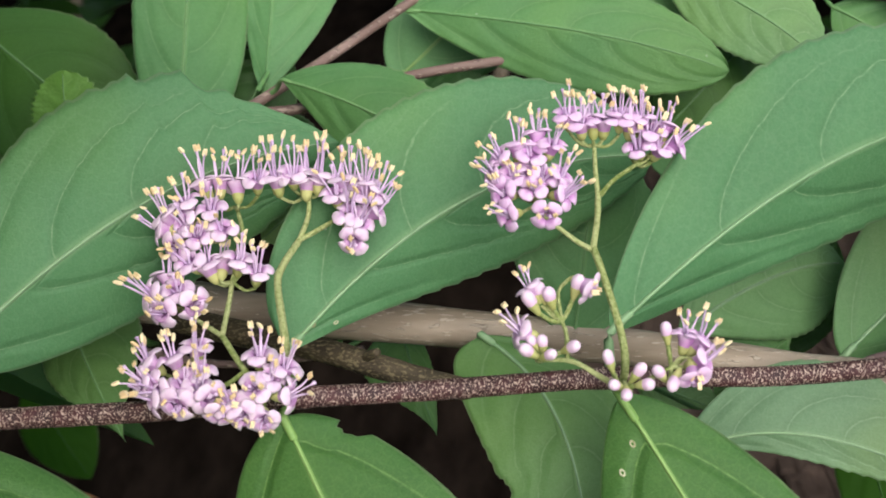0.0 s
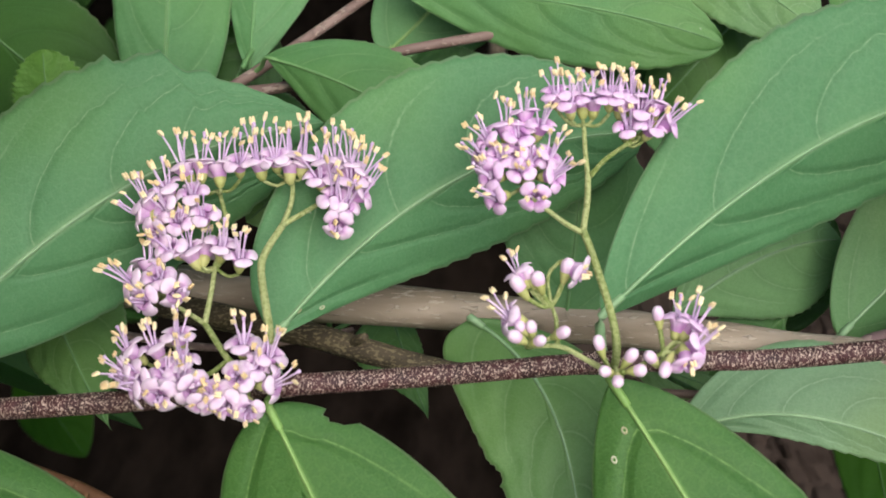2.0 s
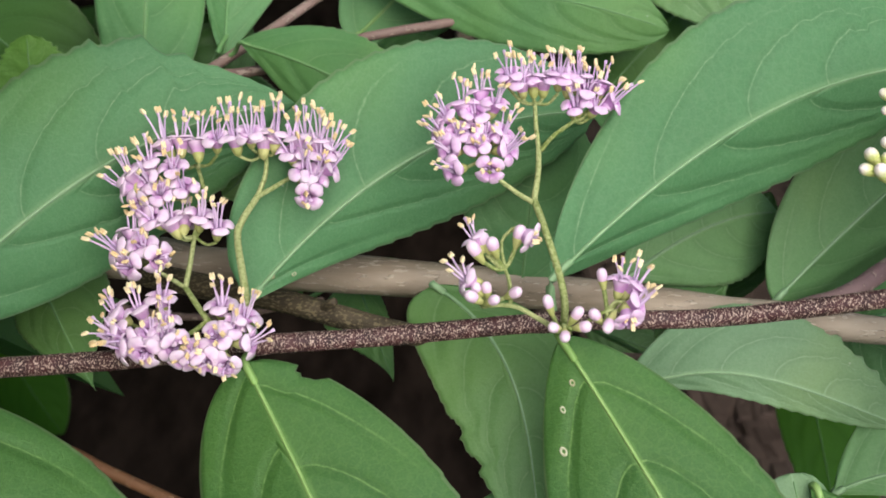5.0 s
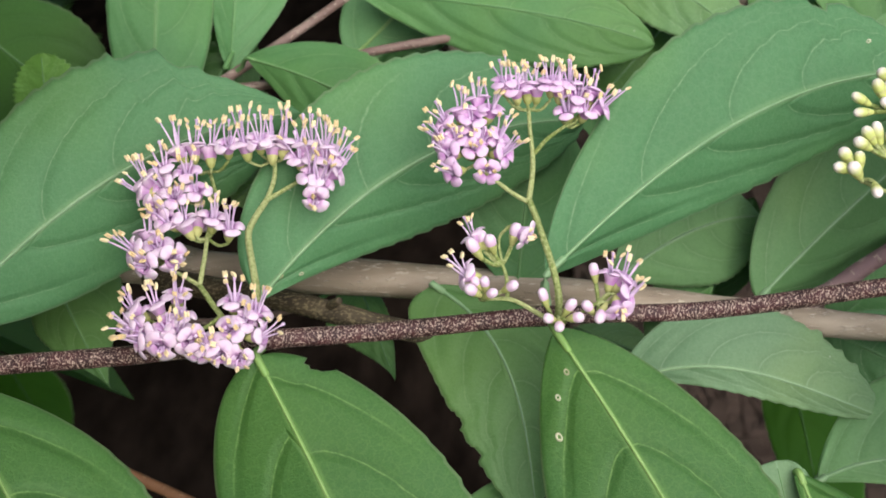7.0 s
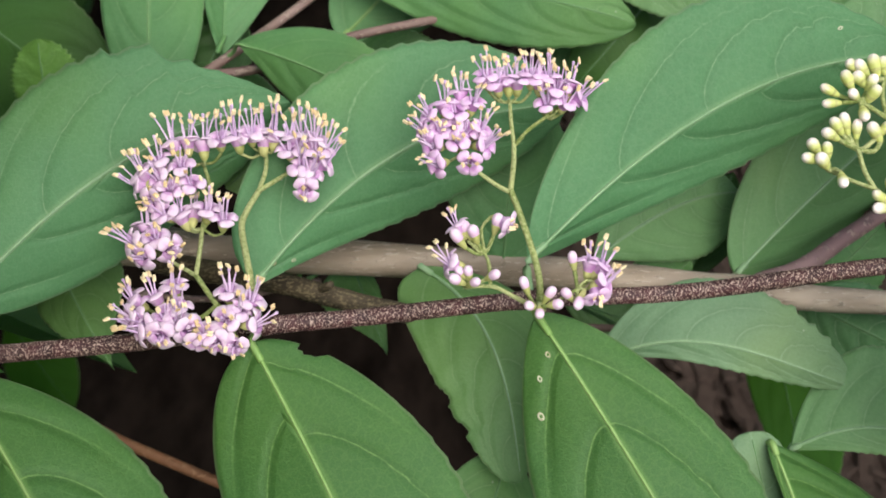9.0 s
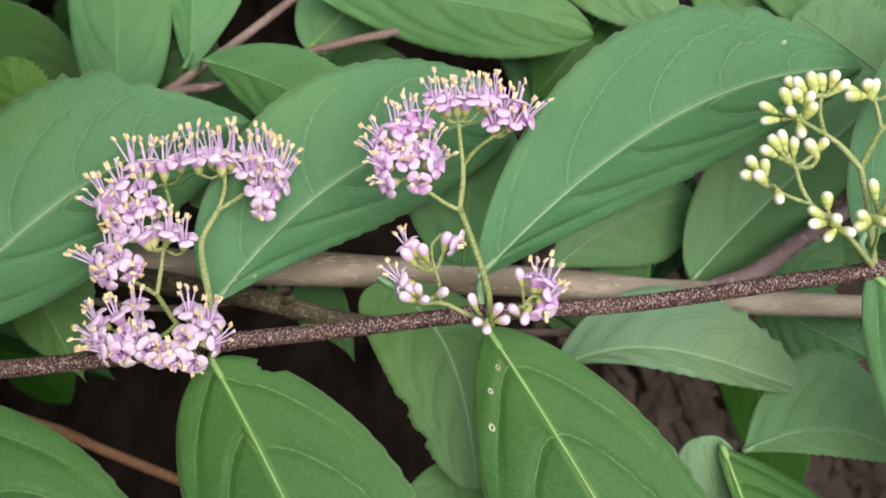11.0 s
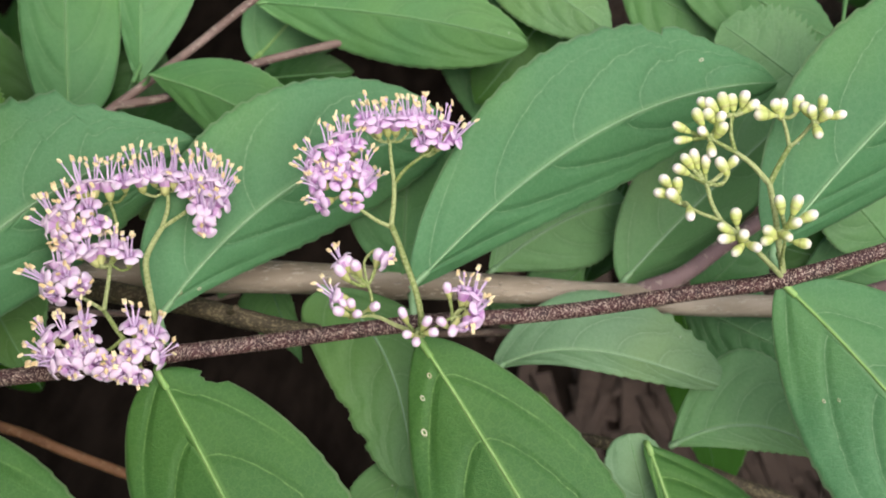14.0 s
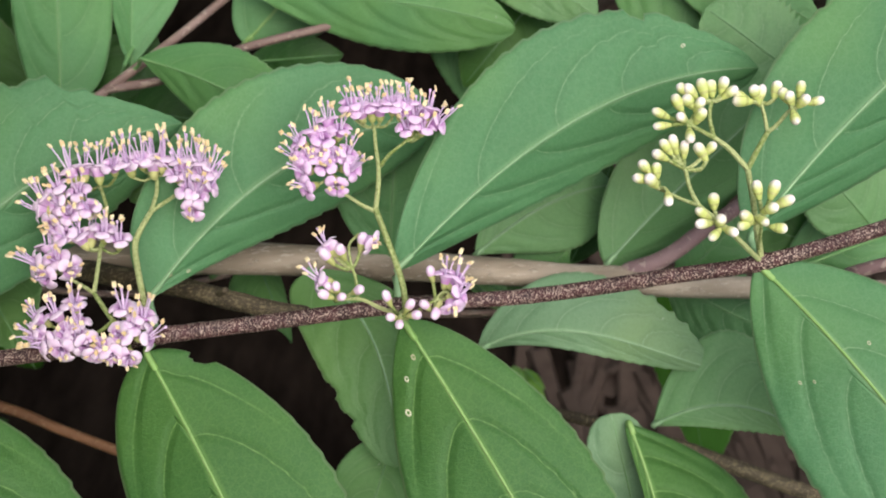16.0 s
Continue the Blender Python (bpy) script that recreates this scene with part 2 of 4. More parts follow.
DARK_BARK = bark("dark_brown_bark", (0.034, 0.025, 0.013), (0.070, 0.053, 0.029), (0.17, 0.14, 0.075), 2600, 0.66, 0.8, (0.5, 1, 1))
RED_BARK = bark("reddish_bark", (0.15, 0.095, 0.080), (0.25, 0.175, 0.15), (0.32, 0.25, 0.21), 1100, 0.7, 0.7, (0.4, 1, 1))
PURPLE_BARK = bark("purplish_bark", (0.16, 0.095, 0.10), (0.24, 0.155, 0.155), (0.32, 0.24, 0.22), 700, 0.7, 0.7)
ORANGE_BARK = bark("tan_bark", (0.17, 0.075, 0.034), (0.26, 0.125, 0.06), (0.30, 0.17, 0.09), 700, 0.7, 0.7)


def soil_material():
    m, nt, b, out = mat("bark_mulch_soil")
    ob = coords(nt)
    mp = nt.nodes.new("ShaderNodeMapping")
    nt.links.new(ob, mp.inputs[0])
    mp.inputs["Scale"].default_value = (1, 0.35, 1)
    n1 = tex(nt, "Noise", mp.outputs[0], 9.0, 5.0, 0.6).outputs["Fac"]
    n2 = tex(nt, "Noise", mp.outputs[0], 60.0, 4.0, 0.6).outputs["Fac"]
    f = op(nt, "ADD", op(nt, "MULTIPLY", n1, 0.5), op(nt, "MULTIPLY", n2, 0.5))
    # soil brown set darker than real humus, with the shrub's shade in it
    nt.links.new(mix(nt, step(nt, f, 0.35, 0.68), (0.007, 0.0052, 0.0042), (0.030, 0.0215, 0.0175)), b.inputs["Base Color"])
    b.inputs["Roughness"].default_value = 0.95
    b.inputs["Specular IOR Level"].default_value = 0.0
    bump(nt, b, f, 0.8, 0.01)
    return m


SOIL = soil_material()
LITTER = plain("bark_mulch", (0.040, 0.0285, 0.0235), (0.086, 0.063, 0.053), 30, 0.9, 0.4, 0.001, 0.1)


# ---------- building helpers ----------
def thing(name, at, label, category, group="", kind=""):
    ob = new(name)
    ob.empty_display_size = 0.005
    ob.location = at
    ORG[ob] = Vector(at)
    return tagged(ob, label, category, group, kind)


def part(name, verts, faces, material, parent, label="", uv=None, smooth=True, at=None, veins=None):
    """One mesh, given in world coordinates, as ONE object under its thing or part."""
    o = Vector(at) if at is not None else (ORG[parent] if parent else Vector((0, 0, 0)))
    me = bpy.data.meshes.new(name)
    me.from_pydata([tuple(Vector(v) - o) for v in verts], [], faces)
    if uv:
        lay = me.uv_layers.new(name="UVMap")
        flat = np.empty(len(me.loops), dtype=np.int32)
        me.loops.foreach_get("vertex_index", flat)
        lay.data.foreach_set("uv", np.asarray(uv, dtype=np.float32)[flat].ravel())
        lay = me.uv_layers.new(name="veins")
        lay.data.foreach_set("uv", np.asarray(veins or [(0.5, 0.2)] * len(verts), dtype=np.float32)[flat].ravel())
    if smooth:
        me.polygons.foreach_set("use_smooth", [True] * len(me.polygons))
    me.materials.append(material)
    ob = new(name, me)
    ORG[ob] = o
    if parent:
        ob.parent = parent
        ob.location = o - ORG[parent]
    else:
        ob.location = o
    return tagged(ob, label)


def smooth_line(pts, n):
    """n + 1 points on a Catmull-Rom line through pts."""
    pts = [Vector(p) for p in pts]
    if len(pts) == 2:
        return [pts[0].lerp(pts[1], k / n) for k in range(n + 1)]
    q = [2 * pts[0] - pts[1]] + pts + [2 * pts[-1] - pts[-2]]
    out = []
    for k in range(n + 1):
        f = k / n * (len(pts) - 1)
        i = min(int(f), len(pts) - 2)
        t = f - i
        a, b, c, d = q[i:i + 4]
        out.append(0.5 * (2 * b + (c - a) * t + (2 * a - 5 * b + 4 * c - d) * t * t + (3 * b - a - 3 * c + d) * t ** 3))
    return out


def tube_data(line, radius, seg=8, rough=0.0, seed=0):
    """Vertices and faces of a round stalk along a line of points; radius(s) for s from 0 to 1; closed, rounded ends."""
    r = random.Random(seed)
    verts, faces = [], []
    n = len(line)
    ref = Vector((0.3, 0.2, 0.93))
    for k, p in enumerate(line):
        d = (line[min(k + 1, n - 1)] - line[max(k - 1, 0)]).normalized()
        a = d.cross(ref).normalized()
        b = d.cross(a)
        rad = radius(k / (n - 1))
        for j in range(seg):
            t = 2 * math.pi * j / seg
            q = rad * (1 + rough * (r.random() - 0.5))
            verts.append(p + (a * math.cos(t) + b * math.sin(t)) * q)
    for k in range(n - 1):
        for j in range(seg):
            j2 = (j + 1) % seg
            faces.append((k * seg + j, k * seg + j2, (k + 1) * seg + j2, (k + 1) * seg + j))
    for end, s in ((0, -1), (n - 1, 1)):
        d = (line[end] - line[end - 1]) if end else (line[0] - line[1])
        verts.append(line[end] + d.normalized() * radius(end / (n - 1)) * 0.6)
        c = len(verts) - 1
        for j in range(seg):
            f = (end * seg + j, end * seg + (j + 1) % seg, c)
            faces.append(f if s > 0 else f[::-1])
    return verts, faces


def stalk(name, pts, r0, r1, material, parent, label="", n=None, seg=8, rough=0.0, knots=()):
    """A stalk through points on the plant's axes; radii in mm. knots: swellings (place along, size, extent)."""
    n = n or 6 * (len(pts) - 1)
    line = smooth_line([P(p) for p in pts], n)

    def radius(s):
        r = r0 + (r1 - r0) * s
        for at, size, ext in knots:
            r *= 1 + size * math.exp(-((s - at) / ext) ** 2)
        return r / 1000

    return part(name, *tube_data(line, radius, seg, rough, len(pts)), material, parent, label)


# side veins of an average leaf: (where it leaves the rib, forward sweep), for each half
VEINS = [(((0.05, 0.20), (0.22, 0.34), (0.41, 0.40), (0.60, 0.38), (0.78, 0.3)), ((0.03, 0.18), (0.17, 0.34), (0.34, 0.42), (0.54, 0.4), (0.72, 0.35), (0.87, 0.28))),
         (((0.03, 0.18), (0.16, 0.30), (0.33, 0.42), (0.52, 0.40), (0.70, 0.35), (0.86, 0.28)), ((0.06, 0.22), (0.25, 0.36), (0.45, 0.40), (0.64, 0.36), (0.81, 0.3)))]


def leaf(parent, base, tip, half, bow, fat, full, arch, roll, fold, material, rib, label="", teeth=None, bites=(), holes=(),
         seed=0, wave=0.4, stalk_to=None, puff=0.34, veins=None):
    """A toothed, pointed leaf. base, tip, half widths (left, right of the way to the tip), bow (or bow and its skew) and arch in mm; roll and
    fold (left, right) in degrees; fat: where it is widest; full: how blunt its outline is; bites: (side, from, to, depth) gaps in the margin, or jags where the depth is below 0; holes: (along, across, size); veins: for each side, where each
    side vein leaves the rib and how far it sweeps forward."""
    rnd = random.Random(seed)
    b, t = Vector(base), Vector(tip)
    length = (t - b).length
    e1 = (t - b).normalized()
    nrm = Vector((0, 0, 1))
    nrm = (nrm - e1 * nrm.dot(e1)).normalized()
    nrm = Matrix.Rotation(radians(roll), 3, e1) @ nrm
    e2 = nrm.cross(e1)
    ph = rnd.random() * 6
    bow, skew = bow if isinstance(bow, tuple) else (bow, 0.0)
    rows, cols = 120, 12
    if teeth is None:
        teeth = 0.62 if material in (LEAF, LEAF_FRONT) else 0.38
    veins = veins or VEINS[seed % len(VEINS)]
    puff = puff if material in (LEAF, LEAF_FRONT) else 0.35 * puff

    def phase(s, c):
        # which two side veins lie on either hand, how far between them, and their distance in mm
        lot = veins[0 if c > 0 else 1]
        sweep = -math.log(1 - 0.97 * c * c)
        lines = [-0.16] + [v0 + k * sweep for v0, k in lot] + [1.12 + 0.3 * sweep]
        for k in range(len(lines) - 1):
            if s < lines[k + 1]:
                break
        gap = max(1e-4, lines[k + 1] - lines[k])
        slope = 2 * 0.97 * abs(c) / (1 - 0.97 * c * c) * 0.35 * length / max(2.0, half[0 if c > 0 else 1])
        return k + min(1.0, max(0.0, (s - lines[k]) / gap)), gap * length / math.sqrt(1 + slope * slope)

    def shape(s, k):
        # blade outline: 0 at both ends, 1 at its widest
        g = s ** (math.log(0.5) / math.log(fat[k]))
        return max(0.0, math.sin(math.pi * g)) ** full[k]

    def spine(s):
        return b + e1 * (length * s) + e2 * (bow * 4 * s * (1 - s) * (1 + skew * (2 * s - 1))) + nrm * (arch * 4 * s * (1 - s) * (0.6 + 0.8 * s))

    def at(s, c):
        k = 0 if c > 0 else 1
        a = radians(fold[k])
        h = half[k] * shape(s, k)
        if 0.22 < s < 0.97:
            saw = (s * 19 + 0.37 * k) % 1.0
            h += teeth * min(1, (s - 0.22) * 4) * (saw if saw < 0.8 else (1 - saw) * 4) * min(1.0, h / 4)
        for side, s0, s1, depth in bites:
            if side == k and s0 < s < s1:
                f = (s - s0) / (s1 - s0)
                h -= depth * f if depth < 0 else depth * (0.55 + 0.45 * math.sin(math.pi * f)) * (1 + 0.15 * math.sin(19 * f))
        h = max(h, 0.03)
        ac = abs(c)
        out = e2 * (math.copysign(1, c) * math.cos(a)) + nrm * math.sin(a)
        p = spine(s) + out * (h * ac)
        # shallow trough by the rib, soft waves at the margin
        p += nrm * (0.05 * h * (1 - math.cos(math.pi * ac)) * 0.5)
        p += nrm * (wave * ac ** 2 * math.sin(s * 9 + ph + (0 if c > 0 else 1.7)) + 0.22 * wave * ac * math.sin(s * 41 - 8 * ac + k))
        # the blade swells between its side veins
        f, gap = phase(s, c)
        p += nrm * (puff * min(1.0, gap / 7) * min(1.0, h / 8) * min(1.0, ac * 3) * (1 - ac ** 4) * (math.sin(math.pi * (f % 1.0)) ** 0.6 if 0 < f % 1.0 < 1 else 0.0))
        return p

    top, uv, vn = [], [], []
    cs = [j / cols for j in range(-cols, cols + 1)]
    for i in range(rows + 1):
        s = i / rows
        for c in cs:
            top.append(at(s, c if c else 1e-6))
            uv.append((s, 0.5 + 0.5 * c))
            f, gap = phase(s, c if c else 1e-6)
            vn.append((f, gap / 40))
    w = len(cs)
    thick = nrm * 0.22
    verts = [P(p) for p in top] + [P(p - thick) for p in top]
    n0 = len(top)
    faces = []
    for i in range(rows):
        for j in range(w - 1):
            q = (i * w + j, i * w + j + 1, (i + 1) * w + j + 1, (i + 1) * w + j)
            faces.append(q[::-1])
            faces.append(tuple(n0 + v for v in q))
        for j in (0, w - 1):
            q = (i * w + j, (i + 1) * w + j, n0 + (i + 1) * w + j, n0 + i * w + j)
            faces.append(q[::-1] if j == 0 else q)
    ob = part("leaf", verts, faces, material, parent, label, uv + uv, at=P(b), veins=vn + vn)
    line = [P(spine(s) + nrm * 0.05) for s in [k / 24 for k in range(24)]]
    rw = 0.26 if rib in (RIB, RIB_COOL) else 0.22
    part("midrib", *tube_data(line, lambda s: (rw * (1 - 0.85 * s) + 0.05) / 1000, 6), rib, ob)
    for s, c, size in holes:
        o = P(at(s, c) + nrm * 0.06)
        ring = [D(e1) * (math.cos(a) * size * 1.25 / 1000) + D(e2) * (math.sin(a) * size * 0.9 / 1000) for a in [k * math.pi / 6 for k in range(12)]]
        vs = [o + r * f + D(nrm) * z / 1000 for f, z in ((1.0, -0.05), (0.85, 0.12), (0.55, 0.12), (0.4, -0.1)) for r in ring]
        fs = [(k * 12 + j, k * 12 + (j + 1) % 12, (k + 1) * 12 + (j + 1) % 12, (k + 1) * 12 + j) for k in range(3) for j in range(12)]
        part("dry_spot", vs, fs, SPOT, ob)
    if stalk_to is not None:
        mid = (Vector(stalk_to) + b) / 2 - nrm * 0.8
        w0 = 0.45 if rib in (RIB_DULL, RIB_DIM) else 0.75
        stalk("petiole", [stalk_to, mid, b, spine(0.05)], w0, w0 * 0.7, rib, ob, n=9)
    return ob


def lathe(profile, seg):
    """Vertices and faces of a turned shape from (radius, height) in mm."""
    verts = [(r * math.cos(2 * math.pi * j / seg) / 1000, r * math.sin(2 * math.pi * j / seg) / 1000, z / 1000) for r, z in profile for j in range(seg)]
    faces = [(k * seg + j, k * seg + (j + 1) % seg, (k + 1) * seg + (j + 1) % seg, (k + 1) * seg + j) for k in range(len(profile) - 1) for j in range(seg)]
    return verts, faces


def shared(name, data, material):
    me = bpy.data.meshes.new(name)
    me.from_pydata([tuple(v) for v in data[0]], [], data[1])
    me.polygons.foreach_set("use_smooth", [True] * len(me.polygons))
    me.materials.append(material)
    return me


def petal_data(long, wide, curl, cup):
    """A plump rounded lobe spreading along +x from the throat: convex across and rolled back at its end."""
    verts, faces = [], []
    nu, nv = 9, 10
    for i in range(nu):
        u = i / (nu - 1)
        h = wide / 2 * (0.50 + 0.50 * math.sin(math.pi * min(1, 0.04 + 0.72 * u))) * math.sqrt(max(0.015, 1 - max(0, (u - 0.5) / 0.5) ** 2.4))
        th = 0.17 * (1 - 0.4 * u ** 3)
        bend = curl * max(0.0, u - 0.12)
        x = 0.55 + long * (math.sin(bend * 1.0) / max(curl, 1e-3) + min(u, 0.12))
        z = 0.42 * min(1.0, 3 * u) - long * (1 - math.cos(bend)) / max(curl, 1e-3)
        for j in range(nv):
            a = 2 * math.pi * j / nv
            y = h * math.cos(a)
            verts.append((x / 1000, y / 1000, (z + th * math.sin(a) - cup * (y / (wide / 2)) ** 2) / 1000))
    for i in range(nu - 1):
        for j in range(nv):
            faces.append((i * nv + j, i * nv + (j + 1) % nv, (i + 1) * nv + (j + 1) % nv, (i + 1) * nv + j))
    faces.append(tuple(range(nv))[::-1])
    faces.append(tuple((nu - 1) * nv + j for j in range(nv)))
    return verts, faces


def filament_data(long, lean, sway):
    line = [Vector((0.35 + lean * s * s, sway * math.sin(2.4 * s), -0.6 + (long + 0.6) * s)) / 1000 for s in [k / 7 for k in range(8)]]
    return tube_data(line, lambda s: (0.17 - 0.08 * s) / 1000, 6), line[-1], (line[-1] - line[-3]).normalized()


PETALS = [shared("petal", petal_data(l, w, c, k), m) for m in (PETAL, PETAL_PINK)
          for l, w, c, k in ((1.70, 2.20, 0.95, 0.14), (1.80, 2.10, 1.2, 0.08), (1.60, 2.30, 0.6, 0.20))]
FILS = []
for l, a, s in ((3.6, 0.4, 0.25), (4.0, 0.7, -0.35), (2.9, 0.3, 0.4), (3.8, 0.9, 0.2), (3.3, 0.6, -0.4)):
    data, end, way = filament_data(l, a, s)
    FILS.append((shared("filament", data, FILAMENT), end, way))
TUBES = [shared("flower", lathe([(0.48, -1.8), (0.66, -1.2), (0.86, -0.5), (1.18, 0.12), (1.22, 0.30), (1.05, 0.30), (0.70, -0.35), (0.42, -1.0), (0.02, -1.15)], 14), m) for m in (PETAL, PETAL_PINK)]
CUP = shared("calyx", lathe([(0.02, -2.3), (0.36, -2.15), (0.58, -1.7), (0.74, -1.1), (0.68, -1.0), (0.55, -1.25)], 10), CALYX)


def anther_data(long, wide, bent):
    """Two plump pollen sacs side by side, split at the ends."""
    verts, faces = [], []
    for side in (-1, 1):
        n = len(verts)
        v, f = lathe([(0.02, -long), (wide * 0.8, -long * 0.7), (wide, -0.1), (wide * 0.9, long * 0.4), (wide * 0.5, long * 0.85), (0.02, long)], 6)
        for x, y, z in v:
            verts.append((x + side * (wide * 0.62 + bent * abs(z * 1000)) / 1000, y, z))
        faces += [tuple(n + k for k in q) for q in f]
    return verts, faces


ANTH = [shared("anther", anther_data(*a), ANTHER) for a in ((0.50, 0.21, 0.10), (0.44, 0.22, 0.18), (0.56, 0.19, 0.05))]
STYLE = shared("style", tube_data([Vector((0.05 + 0.3 * s, 0.2 * s * s, -0.6 + 3.9 * s)) / 1000 for s in [k / 6 for k in range(7)]],
                                  lambda s: (0.09 + (0.16 if s > 0.95 else 0)) / 1000, 5), FILAMENT)
BUDS = {"pink": shared("bud", lathe([(0.5, -1.3), (0.85, -0.6), (1.08, 0.2), (1.12, 0.8), (0.98, 1.4), (0.6, 1.85), (0.02, 2.0)], 12), BUD_PINK),
        "white": shared("bud", lathe([(0.30, -1.5), (0.50, -1.1), (0.70, -0.5), (0.84, 0.1), (0.86, 0.6), (0.74, 1.05), (0.42, 1.4), (0.02, 1.5)], 12), BUD_WHITE)}
BUDCUP = shared("calyx", lathe([(0.02, -2.5), (0.38, -2.3), (0.62, -1.6), (0.90, -0.7), (0.98, -0.35), (0.92, -0.3), (0.7, -0.8)], 12), CALYX)


def child(name, me, parent, m):
    ob = new(name, me)
    ob.parent = parent
    ob.matrix_basis = m
    return ob


def heading(angle, out):
    a, o = radians(angle), radians(out)
    return Vector((math.cos(a) * math.cos(o), math.sin(a) * math.cos(o), math.sin(o)))


def facing(at, d, twist, size):
    q = D(d).to_track_quat("Z", "Y").to_matrix().to_4x4()
    return Matrix.Translation(P(at)) @ q @ Matrix.Rotation(twist, 4, "Z") @ Matrix.Scale(size, 4)


def pedicel(cluster, node, at, d, back, thick=0.23):
    end = Vector(at) - d * back
    a = Vector(node)
    mid = a.lerp(end, 0.55) - d * min(1.2, 0.25 * (end - a).length)
    stalk("pedicel", [a, mid, end], thick, thick, STALK, cluster, n=6, seg=6)


def flower(cluster, node, at, angle, out, tone=0, size=1.0, open_to=1.0, long=1.0):
    """An open flower: tube, calyx, four lobes, four long stamens and a style."""
    d = heading(angle, out)
    m = facing(Vector(at) + 0.1 * d, d, math.pi / 4 + rng.uniform(-0.35, 0.35), size * rng.uniform(0.9, 1.06))
    fl = child("flower", TUBES[tone], cluster, Matrix.Translation(-ORG[cluster]) @ m)
    child("calyx", CUP, fl, Matrix())
    # stamens of nodding flowers and of those facing straight out are short and few
    reach = 0.34 if d.y < -0.25 else (0.5 if out >= 50 else (0.85 if out >= 36 else 0.96))
    reach *= long
    up = m.to_3x3().inverted() @ D((0, 1, 0))
    axis = Vector((0, 0, 1)).cross(up)
    lean = Matrix.Rotation(0.5 * min(1.0, axis.length / max(up.length, 1e-9)), 4, axis.normalized()) if out < 60 and axis.length > 1e-6 else Matrix()
    for k in range(4):
        turn = Matrix.Rotation(k * math.pi / 2 + rng.uniform(-0.15, 0.15), 4, "Z")
        tilt = Matrix.Rotation(rng.uniform(-0.22, 0.2) - (1 - open_to) * 0.9, 4, "Y")
        child("petal", PETALS[3 * tone + rng.randrange(3)], fl, turn @ tilt)
        if rng.random() < (0.95 if reach > 0.9 else 0.8):
            me, end, way = FILS[rng.randrange(5)]
            tm = lean @ Matrix.Rotation(k * math.pi / 2 + 0.8 + rng.uniform(-0.4, 0.4), 4, "Z") @ Matrix.Rotation(rng.uniform(-0.15, 0.25), 4, "Y") @ Matrix.Diagonal((1, 1, reach * rng.uniform(0.72, 1.05), 1))
            child("filament", me, fl, tm)
            am = Matrix.Translation(tm @ end) @ tm.to_quaternion().to_matrix().to_4x4() @ (way + Vector((rng.uniform(-0.6, 0.6), rng.uniform(-0.6, 0.6), 0))).to_track_quat("Z", "Y").to_matrix().to_4x4()
            child("anther", ANTH[rng.randrange(3)], fl, am)
    child("style", STYLE, fl, lean @ Matrix.Rotation(rng.random() * 6.28, 4, "Z") @ Matrix.Diagonal((1, 1, reach, 1)))
    pedicel(cluster, node, at, d, 2.2 * size)
    return fl


def bud(cluster, node, at, angle, out, kind, size=1.0):
    d = heading(angle, out)
    m = facing(at, d, rng.random() * 6.28, size * (0.93 if kind == "pink" else 1.0) * rng.uniform(0.88, 1.06))
    ob = child("bud", BUDS[kind], cluster, Matrix.Translation(-ORG[cluster]) @ m @ Matrix.Diagonal((rng.uniform(0.88, 1.08), rng.uniform(0.88, 1.08), rng.uniform(0.85, 1.15), 1)))
    child("calyx", BUDCUP, ob, Matrix() if kind == "pink" else Matrix.Diagonal((0.80, 0.80, 0.66, 1)))
    pedicel(cluster, node, at, d, (2.0 if kind == "pink" else 1.5) * size, 0.30 if kind == "pink" else 0.36)


# ---------- ground ----------
def ground_height(x, y):
    return 0.012 * noise.noise(Vector((x * 6, y * 6, 0.3))) + 0.006 * noise.noise(Vector((x * 30, y * 30, 2.1)))


gv, gf = [], []
steps = [-400, -60, -10, -3] + [-1.5 + 0.03 * k for k in range(121)] + [3, 10, 60, 400]
for y in steps:
    for x in steps:
        near = abs(x) < 2.5 and abs(y) < 2.5
        gv.append((x, y, ground_height(x, y) if near else 0.0))
gn = len(steps)
for i in range(gn - 1):
    for j in range(gn - 1):
        gf.append((i * gn + j, i * gn + j + 1, (i + 1) * gn + j + 1, (i + 1) * gn + j))
ground = part("ground", gv, gf, SOIL, None)
tagged(ground, "dark brown bare soil with shredded bark mulch under the shrub", "ground", kind="structure")

mv, mf = [], []
r1 = random.Random(5)
for k in range(14000):
    x, y = r1.uniform(-0.25, 0.75), r1.uniform(0.05, 0.95)
    # no strips at the left, where the over-dark soil stands for deep shade
    if r1.random() > 1.0 * min(1.0, max(0.0, (x - 0.06) / 0.12)):
        continue
    z = ground_height(x, y) + 0.004
    ln, wd, th = r1.uniform(0.02, 0.065), r1.uniform(0.006, 0.016), r1.uniform(0.0008, 0.003)
    turn = Euler((r1.gauss(0, 0.2), r1.gauss(0, 0.15), 1.57 + r1.gauss(0, 0.22))).to_matrix()
    n = len(mv)
    for a, b2, c2 in ((-1, -0.6, 0), (-1, 0.7, 0), (1, -1, 0), (1, 0.8, 0), (-0.9, -0.4, 1), (-0.95, 0.5, 1), (0.9, -0.7, 1), (0.85, 0.6, 1)):
        mv.append(Vector((x, y, z)) + turn @ Vector((a * ln / 2, b2 * wd / 2, c2 * th)))
    mf += [tuple(n + j for j in q) for q in ((4, 6, 7, 5), (0, 4, 5, 1), (2, 3, 7, 6), (0, 2, 6, 4), (1, 5, 7, 3), (0, 1, 3, 2))]
mulch = part("bark_mulch", mv, mf, LITTER, None, smooth=False)
tagged(mulch, "weathered brown strips of bark mulch on the soil", "mulch", kind="stuff")

